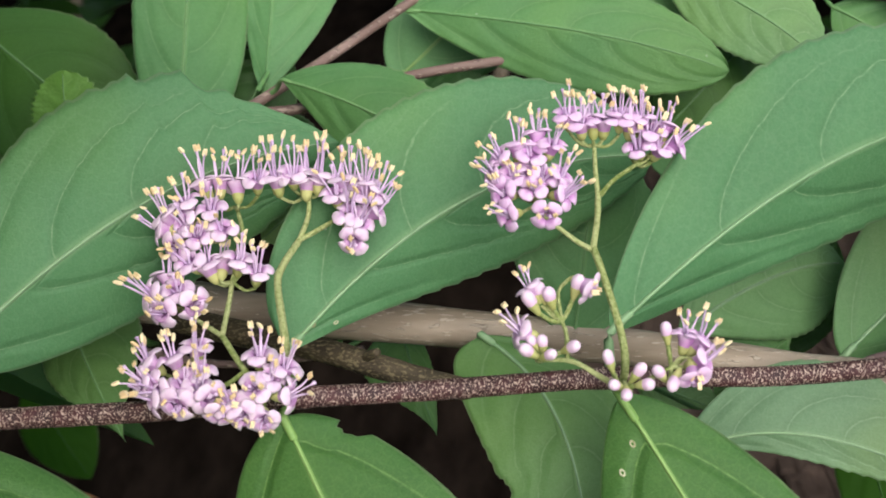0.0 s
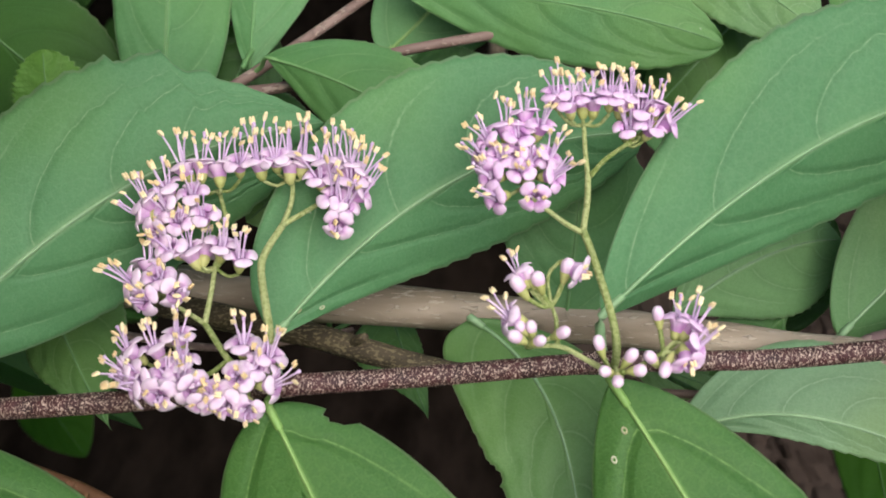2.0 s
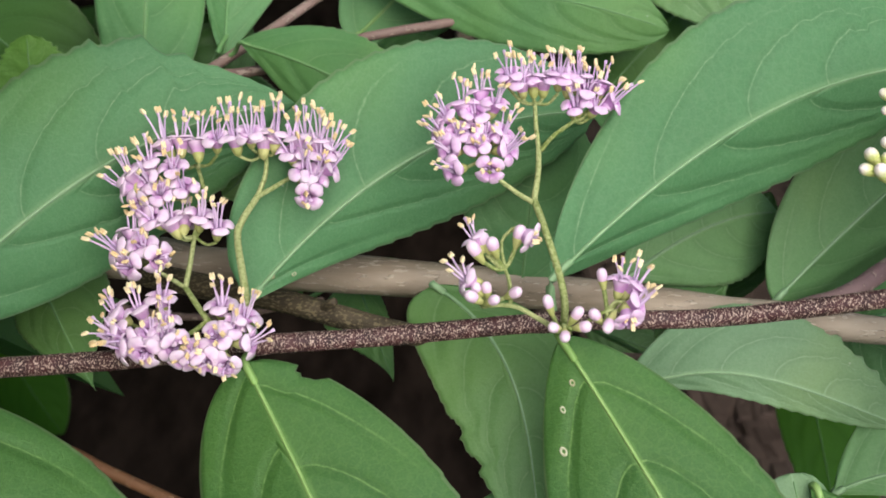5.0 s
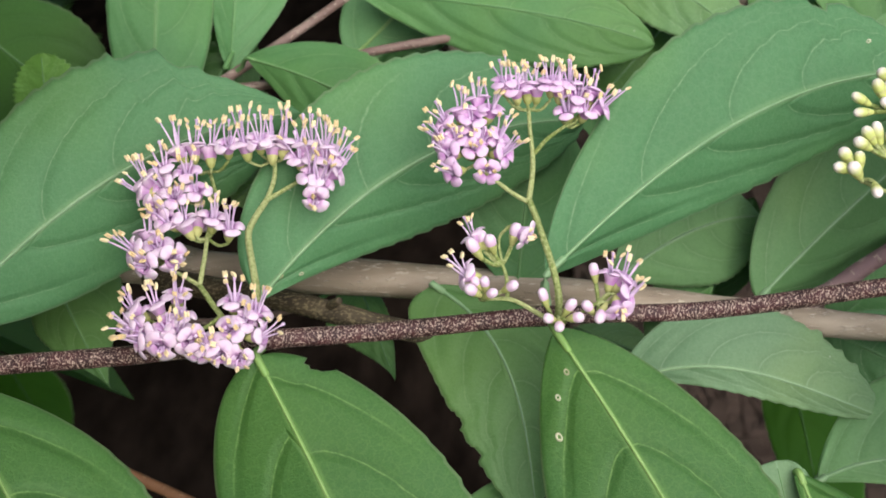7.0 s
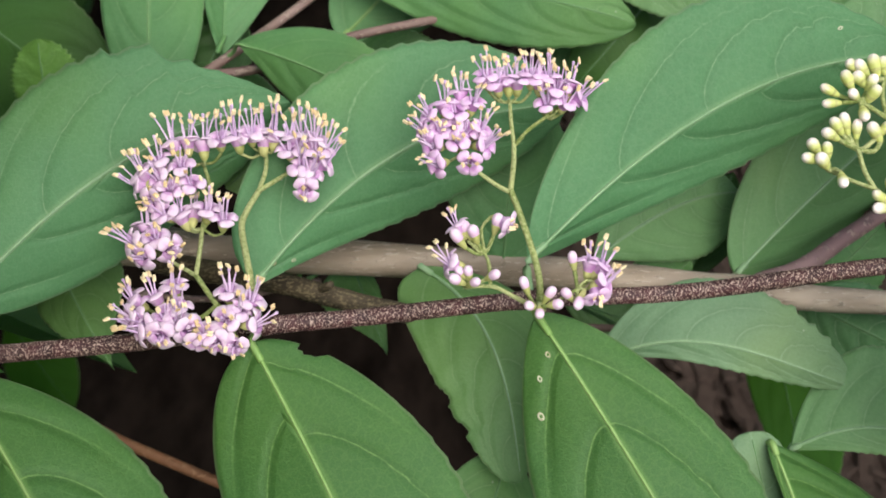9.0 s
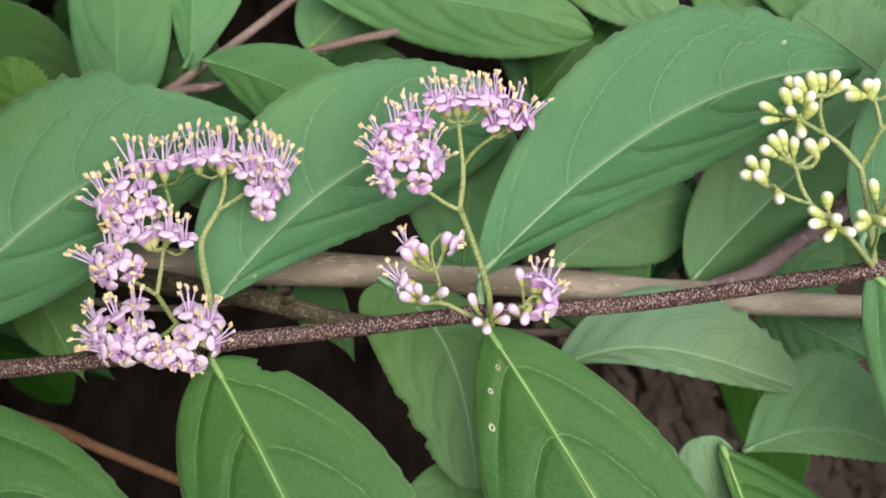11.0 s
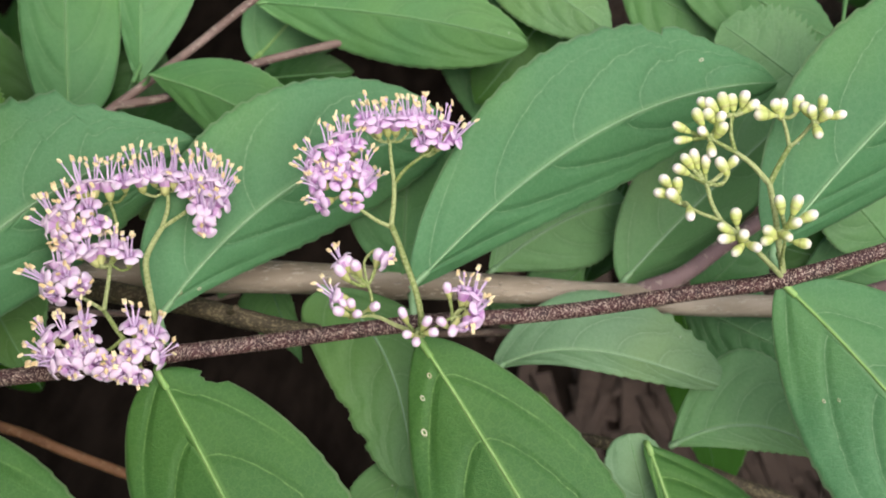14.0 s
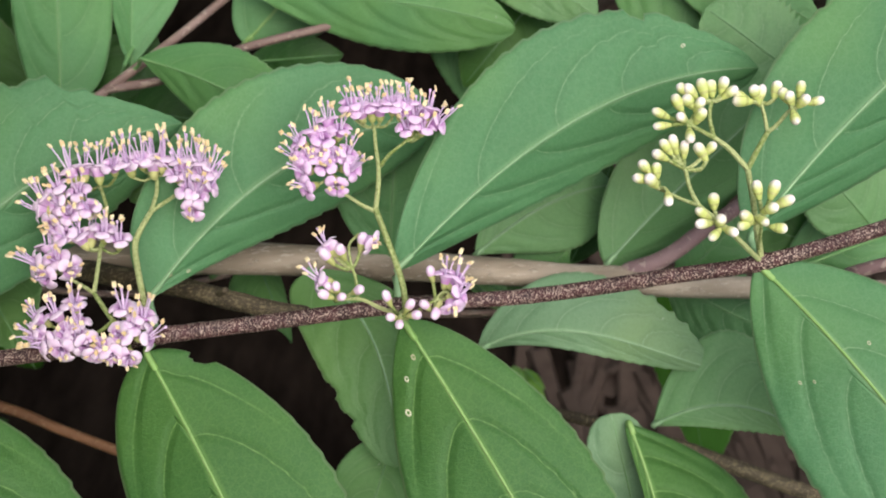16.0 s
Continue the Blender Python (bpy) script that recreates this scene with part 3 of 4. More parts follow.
# ---------- the flowering stem with its leaf pairs ----------
branch = thing("flowering_branch", P((-19.1, -19.2, -3.0)), "thin purple-brown speckled stem with pairs of toothed green leaves", "branch")
stalk("stem", [(-300, -208, -254), (-235, -110, -110), (-108.6, -26.4, -5.0), (-63.6, -23.0, -4.0), (-38.8, -21.4, -3.5), (-18.8, -19.4, -3.0), (-2.9, -18.6, -5.0), (21.7, -16.5, -3.0),
               (44.2, -16.0, -3.0), (66.4, -13.0, 3.0), (78.8, -11.3, 6.0), (97.3, -6.2, 10.0), (123.0, 2.5, 16.0)],
      1.52, 1.2, STEM, branch, "dark purple-brown stem with pale specks", n=140, seg=14, rough=0.05,
      knots=((0.25, 0.12, 0.007), (0.417, 0.14, 0.007), (0.583, 0.16, 0.007), (0.833, 0.2, 0.007)))

leaf(branch, (-65.3, -16.2, -6.0), (-15.1, 15.1, -20.0), (17.1, 14.7), (5.5, 0.17), (0.49, 0.48), (0.73, 0.66), 2, 0, (-3, -36), LEAF, RIB_COOL,
     "broad matte green leaf with a torn margin", bites=((0, 0.667, 0.775, -2.4), (0, 0.60, 0.662, -1.5), (0, 0.79, 0.835, -0.6), (0, 0.545, 0.588, -0.5), (0, 0.776, 0.98, 0.9)), seed=1, veins=(((0.12, 0.3), (0.315, 0.5), (0.525, 0.5), (0.70, 0.4), (0.84, 0.3)), ((0.015, 0.3), (0.25, 0.75), (0.45, 0.6), (0.64, 0.5), (0.80, 0.3))),
     stalk_to=(-63.6, -23.0, -4.0))
leaf(branch, (-21.0, -14.3, -10.5), (30.0, 13.8, -22.5), (16.2, 12.7), (6.9, 0.11), (0.46, 0.60), (0.33, 0.70), 2, 0, (-3, -36), LEAF, RIB_COOL,
     "broad matte green leaf behind the flowers", seed=2, veins=(((0.13, 0.3), (0.38, 0.19), (0.58, 0.3), (0.76, 0.3)), ((0.05, 0.25), (0.26, 0.6), (0.46, 0.5), (0.65, 0.4), (0.82, 0.3))),
     holes=((0.133, -0.71, 0.32), (0.083, -0.11, 0.35),), stalk_to=(-19.1, -19.0, -4.0))
leaf(branch, (21.3, -10.8, -3.0), (84.2, 19.4, -12.0), (15.4, 12.4), (7.5, 0.21), (0.53, 0.57), (0.54, 0.68), 2, 0, (-3, -36), LEAF, RIB_COOL,
     "broad matte green leaf with a finely nicked margin", seed=3, veins=(((0.06, 0.15), (0.265, 0.36), (0.495, 0.36), (0.67, 0.33), (0.83, 0.3)), ((0.06, 0.3), (0.25, 0.34), (0.42, 0.46), (0.62, 0.4), (0.80, 0.3))),
     holes=((0.850, 0.48, 0.35),), bites=((0, 0.765, 0.80, 1.3), (0, 0.80, 0.855, -0.5), (0, 0.855, 0.97, 0.7), (0, 0.70, 0.765, -0.6), (0, 0.63, 0.69, -0.5)), stalk_to=(21.5, -16.5, -3.0))
leaf(branch, (78.4, -7.4, 2.0), (132.5, 33.9, -10.0), (16.3, 14.7), (3.9, 0.10), (0.43, 0.54), (0.62, 0.80), 2, 0, (-3, -30), LEAF, RIB_COOL,
     "broad matte green leaf behind white buds", seed=4, veins=(((0.06, 0.2), (0.25, 0.42), (0.47, 0.4), (0.67, 0.35), (0.83, 0.3)), ((0.03, 0.28), (0.15, 0.5), (0.32, 0.8), (0.52, 0.6), (0.70, 0.45), (0.85, 0.3))),
     stalk_to=(78.8, -11.3, 6.0))
leaf(branch, (-63.5, -24.6, 0.0), (-29.1, -77.4, 18.0), (17.2, 13.0), (2.2, 0.09), (0.48, 0.45), (0.78, 0.75), 3, 0, (-38, -10), LEAF_FRONT, RIB,
     "smooth green leaf hanging below the stem", seed=5, veins=(((0.115, 0.22), (0.30, 0.36), (0.49, 0.4), (0.68, 0.35), (0.84, 0.3)), ((0.06, 0.2), (0.24, 0.36), (0.43, 0.4), (0.62, 0.36), (0.80, 0.3))),
     stalk_to=(-63.6, -23.0, -4.0))
leaf(branch, (-19.9, -21.3, 0.0), (8.7, -80.9, 18.0), (17.2, 16.7), (1.7, 0.15), (0.49, 0.40), (0.59, 0.66), 3, 0, (-12, -18), LEAF_FRONT, RIB,
     "smooth green leaf with a bitten base hanging below the stem", seed=6, veins=(((0.055, 0.2), (0.235, 0.37), (0.43, 0.4), (0.62, 0.38), (0.80, 0.3)), ((0.025, 0.2), (0.185, 0.37), (0.37, 0.4), (0.56, 0.4), (0.75, 0.35), (0.88, 0.3))),
     bites=((0, 0.055, 0.10, 1.7),), stalk_to=(-19.0, -19.4, -3.0))
leaf(branch, (22.0, -18.3, 1.0), (55.1, -79.0, 20.0), (14.0, 17.2), (1.0, -0.07), (0.50, 0.49), (0.61, 0.76), 3, 0, (-12, -18), LEAF_FRONT, RIB,
     "green leaf with small pale-rimmed holes hanging below the stem", seed=7, veins=(((0.10, 0.24), (0.265, 0.62), (0.45, 0.5), (0.64, 0.4), (0.82, 0.3)), ((0.09, 0.2), (0.26, 0.33), (0.44, 0.4), (0.62, 0.4), (0.80, 0.3))),
     holes=((0.083, -0.31, 0.42), (0.117, -0.61, 0.42), (0.183, -0.71, 0.55),), stalk_to=(21.7, -16.5, -3.0))
leaf(branch, (78.3, -11.5, 6.0), (113.9, -64.0, 22.0), (16.0, 16.7), (1.9, -0.23), (0.46, 0.51), (0.77, 0.67), 3, 0, (-12, -18), LEAF, RIB,
     "smooth green leaf hanging below white buds", seed=8, veins=(((0.11, 0.45), (0.275, 0.75), (0.46, 0.6), (0.65, 0.45), (0.82, 0.3)), ((0.02, 0.15), (0.165, 0.38), (0.33, 0.58), (0.52, 0.5), (0.70, 0.4), (0.85, 0.3))),
     holes=((0.283, -0.59, 0.28), (0.300, -0.45, 0.25), (0.300, 0.28, 0.3),), stalk_to=(78.8, -11.3, 6.0))

# ---------- flower clusters ----------
def cluster_of(at, label):
    return thing("flower_cluster", P(at), label, "flowers", "flower clusters along the stem")


one = cluster_of((-19.4, -18.7, -2.0), "open lilac-pink flowers with long yellow-tipped stamens on green stalks")
stalk("peduncle", [(-19.2, -18.7, -2.0), (-19.8, -11.4, 0.0), (-21.3, -5.1, -4.0), (-20.9, -2.6, -5.5), (-19.1, 0.8, -8.0)], 0.57, 0.47, STALK, one, "hairy yellow-green stalk")
stalk("peduncle", [(-19.1, 0.8, -8.0), (-18.0, 4.1, -8.5), (-18.1, 7.5, -9.5)], 0.38, 0.30, STALK, one)
stalk("peduncle", [(-19.1, 0.8, -8.0), (-16.9, 2.1, -8.5), (-13.9, 3.9, -9.0)], 0.38, 0.30, STALK, one)
stalk("peduncle", [(-19.5, -17.9, -1.0), (-22.2, -17.7, 1.0), (-24.4, -15.7, 1.5), (-27.9, -11.5, -1.5)], 0.46, 0.38, STALK, one)
stalk("peduncle", [(-27.9, -11.5, -1.5), (-27.6, -7.7, -4.0), (-27.7, -4.7, -7.0)], 0.38, 0.32, STALK, one)
stalk("peduncle", [(-27.9, -11.5, -1.5), (-30.6, -10.1, -3.0), (-33.6, -8.7, -5.0)], 0.34, 0.27, STALK, one)
stalk("peduncle", [(-27.7, -4.7, -7.0), (-26.7, 0.8, -9.0), (-27.7, 4.9, -10.5)], 0.34, 0.27, STALK, one)
stalk("peduncle", [(-27.0, 1.5, -9.0), (-30.3, 2.2, -9.0), (-33.3, 3.0, -8.5)], 0.30, 0.23, STALK, one)
stalk("peduncle", [(-24.4, -15.7, 1.5), (-27.0, -17.5, 1.5), (-30.8, -18.4, 0.0)], 0.34, 0.27, STALK, one)
for node, tone, rows in (
    ((-28.1, 5.3, -10.5), 0, (((-29.7, 8.4, -8.5), 92, -5), ((-24.6, 8.7, -7.4), 86, 38), ((-31.9, 8.0, -8.2), 118, 0), ((-27.4, 8.0, -8.5), 95, -8),)),
    ((-18.1, 7.1, -9.5), 0, (((-20.0, 9.4, -7.5), 93, 38), ((-16.6, 9.3, -8.2), 85, 10), ((-22.2, 8.9, -7.9), 100, 18), ((-18.2, 8.6, -8.4), 88, 0),)),
    ((-13.8, 3.9, -9.0), 0, (((-14.3, 6.8, -7.1), 102, 38), ((-12.2, 4.1, -6.4), 95, 48), ((-11.7, 0.8, -5.6), 272, 62), ((-10.2, 6.6, -7.3), 80, 25), ((-9.1, 4.6, -7.2), 28, 15), ((-12.3, 9.0, -8.4), 92, 0), ((-11.0, 3.2, -6.2), 50, 48), ((-13.5, 8.6, -8.0), 100, 12), ((-10.6, 8.2, -7.9), 85, 15), ((-9.0, 7.2, -7.8), 45, 10),)),
    ((-32.9, 3.0, -8.5), 0, (((-34.0, 5.6, -7.2), 112, 22), ((-36.4, 3.8, -6.9), 130, 20), ((-37.0, 2.0, -6.7), 172, 15), ((-32.0, 1.3, -5.7), 85, 58), ((-28.8, 2.1, -6.0), 78, 45), ((-34.7, -0.2, -5.5), 210, 55), ((-30.5, 4.7, -6.6), 95, 40), ((-33.9, 3.0, -6.2), 150, 45),)),
    ((-27.7, -4.7, -7.0), 0, (((-33.0, -2.2, -5.5), 130, 42), ((-29.1, -2.6, -7.5), 92, -38), ((-24.2, -3.4, -5.4), 80, 32), ((-30.8, -2.8, -6.2), 120, 10), ((-26.6, -1.9, -5.9), 80, 25),)),
    ((-33.6, -8.7, -5.0), 0, (((-36.0, -4.3, -6.2), 102, -8), ((-37.5, -6.6, -4.3), 168, 25), ((-35.7, -8.5, -2.6), 200, 58), ((-32.0, -7.6, -3.5), 330, 42), ((-34.3, -5.9, -4.1), 100, 50),)),
    ((-30.8, -17.6, 0.0), 0, (((-30.7, -12.8, 0.7), 92, 15), ((-36.3, -14.8, 1.5), 142, 18), ((-33.3, -14.3, 1.5), 115, 22), ((-36.6, -17.1, 2.8), 175, 35), ((-35.1, -19.2, 3.2), 182, 18), ((-32.2, -19.5, 4.2), 260, 55), ((-29.8, -17.7, 3.3), 70, 48), ((-29.8, -15.7, 2.1), 92, 28), ((-27.0, -20.4, 4.4), 285, 45), ((-31.7, -16.9, 3.1), 100, 50), ((-34.7, -17.7, 3.3), 195, 48), ((-28.4, -18.8, 3.7), 330, 45),)),
    ((-21.8, -17.6, 1.0), 0, (((-22.9, -17.6, 3.6), 90, 68), ((-24.1, -20.7, 4.7), 230, 55), ((-21.5, -21.2, 4.9), 285, 60), ((-22.7, -13.9, 1.5), 93, 28), ((-18.8, -18.5, 2.9), 5, 18), ((-19.4, -15.2, 1.7), 60, 20), ((-25.7, -19.6, 4.2), 120, 50), ((-21.1, -16.4, 2.7), 60, 40),)),
):
    for at, angle, out in rows:
        flower(one, node, at, angle, out, tone, 1.15, long=1.28 if node[1] > 3.5 else 1.0)

two = cluster_of((22.3, -17.9, -1.0), "pink-lilac flowers with yellow-tipped stamens above pale pink buds")
stalk("peduncle", [(22.3, -17.9, -1.0), (22.5, -14.7, 2.0), (21.9, -10.5, 2.5), (19.8, -3.6, 2.0), (18.6, -0.1, 1.0)], 0.55, 0.47, STALK, two, "hairy yellow-green stalk")
stalk("peduncle", [(18.6, -0.1, 1.0), (19.2, 3.5, 0.0), (19.4, 6.7, -1.0)], 0.44, 0.38, STALK, two)
stalk("peduncle", [(19.4, 6.7, -1.0), (19.1, 9.9, -1.5), (19.0, 13.2, -2.0)], 0.34, 0.27, STALK, two)
stalk("peduncle", [(19.7, 6.6, -1.0), (21.3, 8.5, -0.5), (24.1, 10.5, -0.5)], 0.34, 0.27, STALK, two)
stalk("peduncle", [(18.6, -0.4, 1.0), (16.1, 1.0, 1.5), (11.6, 4.5, 1.5)], 0.38, 0.27, STALK, two)
stalk("peduncle", [(22.0, -17.5, 1.0), (18.8, -15.5, 5.0), (15.4, -13.8, 5.0), (11.3, -13.8, 5.0)], 0.38, 0.27, STALK, two)
stalk("peduncle", [(15.1, -13.5, 5.0), (15.0, -10.7, 4.5), (14.5, -9.0, 4.0)], 0.30, 0.23, STALK, two)
stalk("peduncle", [(22.0, -17.5, 2.0), (23.1, -16.7, 6.0), (27.3, -14.3, 7.0)], 0.30, 0.23, STALK, two)
for node, tone, rows in (
    ((19.0, 13.0, -2.0), 1, (((15.4, 16.6, -0.6), 103, 25), ((18.8, 16.0, -1.6), 90, -8), ((22.0, 16.5, -0.7), 92, 22), ((17.1, 15.5, -0.6), 100, 30), ((20.1, 15.8, -0.7), 88, 25),)),
    ((24.1, 10.5, -0.5), 1, (((24.7, 16.3, -0.9), 86, 15), ((24.3, 12.5, -0.4), 112, 42), ((27.1, 12.5, -0.4), 62, 42), ((27.8, 15.1, -1.2), 70, 8), ((29.1, 13.1, -0.9), 18, 20), ((23.3, 15.8, -0.6), 90, 28), ((25.8, 14.5, -0.4), 80, 40),)),
    ((11.7, 5.6, 0.0), 1, (((9.3, 12.5, -1.2), 97, 12), ((10.9, 11.5, -0.2), 88, 50), ((13.6, 12.7, -0.7), 70, 28), ((7.0, 11.2, -0.8), 142, 20), ((6.4, 8.8, -0.5), 165, 20), ((8.6, 8.8, 0.2), 100, 52), ((14.5, 8.7, -0.2), 40, 28), ((15.0, 6.6, 0.6), 5, 35), ((7.5, 6.6, 0.8), 175, 42), ((11.1, 7.3, 0.8), 90, 60), ((8.1, 3.9, 1.5), 195, 40), ((12.7, 4.0, 1.9), 272, 58), ((11.7, 14.2, -1.4), 92, 0), ((10.2, 9.0, 0.3), 140, 60), ((12.3, 8.6, 0.3), 60, 55),)),
    ((14.5, -9.0, 4.0), 0, (((17.5, -4.9, 4.3), 330, 20), ((10.7, -5.3, 3.6), 125, 0))),
    ((11.3, -13.8, 5.0), 0, (((9.5, -10.3, 5.6), 160, 10),)),
    ((27.3, -14.3, 7.0), 1, (((29.3, -11.0, 5.8), 75, 10), ((30.9, -11.3, 6.1), 50, 15), ((29.7, -15.2, 8.1), 275, 35), ((31.0, -13.6, 7.2), 20, 25))),
):
    for at, angle, out in rows:
        flower(two, node, at, angle, out, tone, 1.08, 0.9)
for node, size, rows in (
    ((14.5, -9.0, 4.0), 0.84, (((10.7, -6.8, 4.9), 125, 20), ((13.0, -6.2, 4.7), 110, 20), ((11.9, -5.6, 3.7), 115, 0), ((16.3, -4.8, 4.0), 75, 15))),
    ((12.0, -13.8, 5.0), 0.71, (((15.3, -12.1, 7.2), 30, 40), ((12.0, -11.7, 6.4), 100, 20), ((10.3, -12.6, 7.1), 150, 30), ((12.6, -13.0, 7.7), 30, 45), ((10.9, -11.6, 6.0), 130, 10))),
    ((22.4, -17.5, 2.0), 0.76, (((19.9, -13.6, 7.0), 110, 20), ((23.2, -14.9, 7.8), 60, 30), ((20.5, -16.4, 8.6), 160, 40), ((24.0, -16.3, 8.3), 10, 30), ((21.6, -17.2, 9.4), 265, 60))),
    ((27.3, -14.3, 7.0), 0.76, (((25.8, -15.0, 7.8), 130, 30), ((27.5, -15.8, 8.1), 240, 30), ((26.9, -10.3, 5.8), 100, 15))),
):
    for at, angle, out in rows:
        bud(two, node, at, angle, out, "pink", size)

three = cluster_of((79.0, -11.3, 6.0), "closed white buds with yellow-green bases on branching stalks")
stalk("peduncle", [(79.0, -11.5, 6.0), (77.8, -6.0, 8.0), (77.2, -0.7, 8.0), (76.8, 3.6, 7.0)], 0.55, 0.46, STALK, three, "hairy yellow-green stalk")
stalk("peduncle", [(76.8, 3.6, 7.0), (74.1, 6.8, 7.0), (71.7, 8.7, 7.0)], 0.46, 0.40, STALK, three)
stalk("peduncle", [(71.7, 8.7, 7.0), (71.2, 11.8, 6.5), (71.7, 14.4, 6.0)], 0.36, 0.30, STALK, three)
stalk("peduncle", [(71.7, 8.7, 7.0), (68.7, 10.4, 8.0), (67.0, 11.6, 8.0)], 0.36, 0.30, STALK, three)
stalk("peduncle", [(76.8, 3.6, 7.0), (78.6, 6.6, 6.5), (80.3, 9.1, 6.0)], 0.46, 0.40, STALK, three)
stalk("peduncle", [(80.3, 9.1, 6.0), (80.0, 11.7, 5.5), (79.6, 13.8, 5.0)], 0.34, 0.28, STALK, three)
stalk("peduncle", [(80.3, 9.1, 6.0), (81.9, 10.3, 6.0), (84.2, 12.8, 6.0)], 0.34, 0.28, STALK, three)
stalk("peduncle", [(79.0, -11.3, 6.0), (74.9, -7.7, 11.0), (71.9, -4.8, 13.0), (67.9, -1.2, 12.0)], 0.44, 0.37, STALK, three)
stalk("peduncle", [(67.9, -1.2, 12.0), (66.9, 1.3, 11.0), (66.4, 4.3, 10.0)], 0.38, 0.32, STALK, three)
stalk("peduncle", [(67.9, -1.2, 12.0), (65.2, -0.0, 11.0), (62.4, 1.5, 10.0)], 0.33, 0.27, STALK, three)
stalk("peduncle", [(77.9, -8.7, 8.0), (77.0, -5.5, 13.0), (77.3, -3.3, 13.0)], 0.30, 0.23, STALK, three)
for node, rows in (
    ((71.7, 14.4, 6.0), (((68.6, 16.0, 5.8), 130, 10), ((70.5, 16.3, 5.5), 105, 5), ((71.9, 16.3, 5.3), 95, 0), ((73.7, 16.7, 5.3), 75, 5), ((74.5, 15.5, 6.0), 35, 10), ((67.5, 16.3, 5.3), 135, 0))),
    ((67.4, 11.3, 8.0), (((66.4, 14.3, 6.2), 115, 5), ((68.2, 14.4, 6.0), 125, 0), ((69.6, 13.8, 6.6), 65, 10), ((63.6, 12.8, 6.9), 152, 10), ((63.6, 11.0, 7.6), 182, 10), ((66.6, 12.0, 8.1), 140, 35), ((69.3, 12.1, 7.9), 60, 30), ((67.4, 9.4, 9.5), 260, 50))),
    ((79.6, 13.8, 5.0), (((76.5, 14.8, 5.8), 150, 0), ((76.4, 14.1, 6.5), 175, 10), ((78.5, 15.3, 6.0), 110, 10), ((79.4, 15.0, 5.8), 75, 0), ((81.9, 15.6, 5.5), 75, 0))),
    ((84.2, 12.8, 6.0), (((83.0, 14.6, 6.3), 120, 10), ((83.7, 14.1, 6.8), 110, 20), ((85.6, 15.4, 5.8), 80, 5), ((85.6, 13.6, 7.2), 50, 25), ((87.6, 13.5, 6.7), 12, 10), ((83.8, 11.3, 8.5), 275, 40))),
    ((66.4, 4.3, 10.0), (((62.8, 6.5, 9.3), 150, 10), ((63.9, 7.7, 8.8), 125, 10), ((65.2, 8.0, 8.5), 105, 5), ((66.6, 7.2, 9.0), 88, 10), ((69.2, 6.7, 9.0), 120, 5), ((70.6, 7.2, 9.0), 50, 10))),
    ((62.4, 1.5, 10.0), (((60.3, 4.9, 9.9), 125, 10), ((59.6, 3.2, 10.7), 165, 15), ((61.0, 2.8, 11.4), 130, 30), ((62.1, 4.3, 9.9), 95, 5), ((63.1, 0.2, 13.0), 260, 50))),
    ((71.0, -4.1, 13.0), (((70.2, -0.7, 12.0), 95, 10), ((68.3, -2.4, 13.1), 145, 20), ((68.3, -3.8, 13.6), 178, 20), ((69.7, -5.4, 14.6), 215, 30), ((70.5, -3.5, 14.4), 80, 50), ((71.9, -5.0, 15.0), 340, 50))),
    ((77.3, -3.3, 13.0), (((77.1, 0.6, 11.3), 100, 5), ((79.5, 0.5, 11.3), 70, 5), ((80.8, -1.3, 12.4), 25, 15), ((78.2, -2.1, 13.8), 30, 45), ((76.7, -3.7, 14.7), 330, 60), ((74.9, -3.3, 13.6), 140, 25), ((74.6, -4.2, 13.6), 200, 15), ((79.4, -5.0, 14.1), 350, 20))),
):
    for at, angle, out in rows:
        bud(three, node, at, angle, out, "white", 1.0)

# ---------- older wood behind the flowering stem ----------
old = thing("woody_branch", P((4.5, -10.5, -32.0)), "thick grey-brown woody branch with a purplish side shoot", "branch")
stalk("limb", [(-260, -212, -248), (-190, -90, -110), (-97.0, -3.6, -40.0), (-46.8, -7.9, -36.0), (-30.9, -9.8, -35.0), (-7.4, -11.0, -34.0), (18.4, -13.3, -32.0), (41.4, -15.8, -31.0), (67.7, -19.2, -30.0), (86.8, -21.1, -30.0), (138.9, -25.5, -34.0)], 4.4, 1.9, GREY_BARK, old, "smooth grey-brown limb", n=100, seg=14, rough=0.05, knots=((0.35, 0.15, 0.02), (0.6, 0.12, 0.015), (0.78, 0.2, 0.02)))
stalk("side_shoot", [(61.4, -18.1, -30.0), (71.3, -14.5, -31.0), (79.3, -9.8, -33.0), (90.4, -4.3, -38.0)], 1.75, 1.4, PURPLE_BARK, old, "purplish side shoot", n=24, seg=12, rough=0.05, knots=((0.12, 0.25, 0.08),))
low = thing("dark_branch", P((-15.0, -15.0, -22.0)), "dark rough brown branch running under the stem", "branch")
stalk("limb", [(-42.0, -10.4, -34.0), (-28.1, -13.0, -28.0), (-18.4, -14.4, -24.0), (-6.8, -17.3, -20.0), (4.4, -19.9, -20.0), (18.6, -21.7, -34.0)], 2.1, 1.5, DARK_BARK, low, n=40, seg=12, rough=0.07)
stalk("side_stub", [(-11.8, -16.3, -22.0), (-10.4, -15.0, -19.0), (-9.2, -14.4, -17.0)], 0.9, 0.6, DARK_BARK, low, "short broken side stub", n=6)
right = thing("purple_branch", P((105.6, -17.3, -20.0)), "purplish-grey branch crossing behind the leaves", "branch")
stalk("limb", [(102.8, -20.8, -30.0), (106.3, -17.3, -22.0), (129.2, -12.0, -14.0)], 1.3, 1.2, PURPLE_BARK, right, n=16, seg=10, rough=0.05)
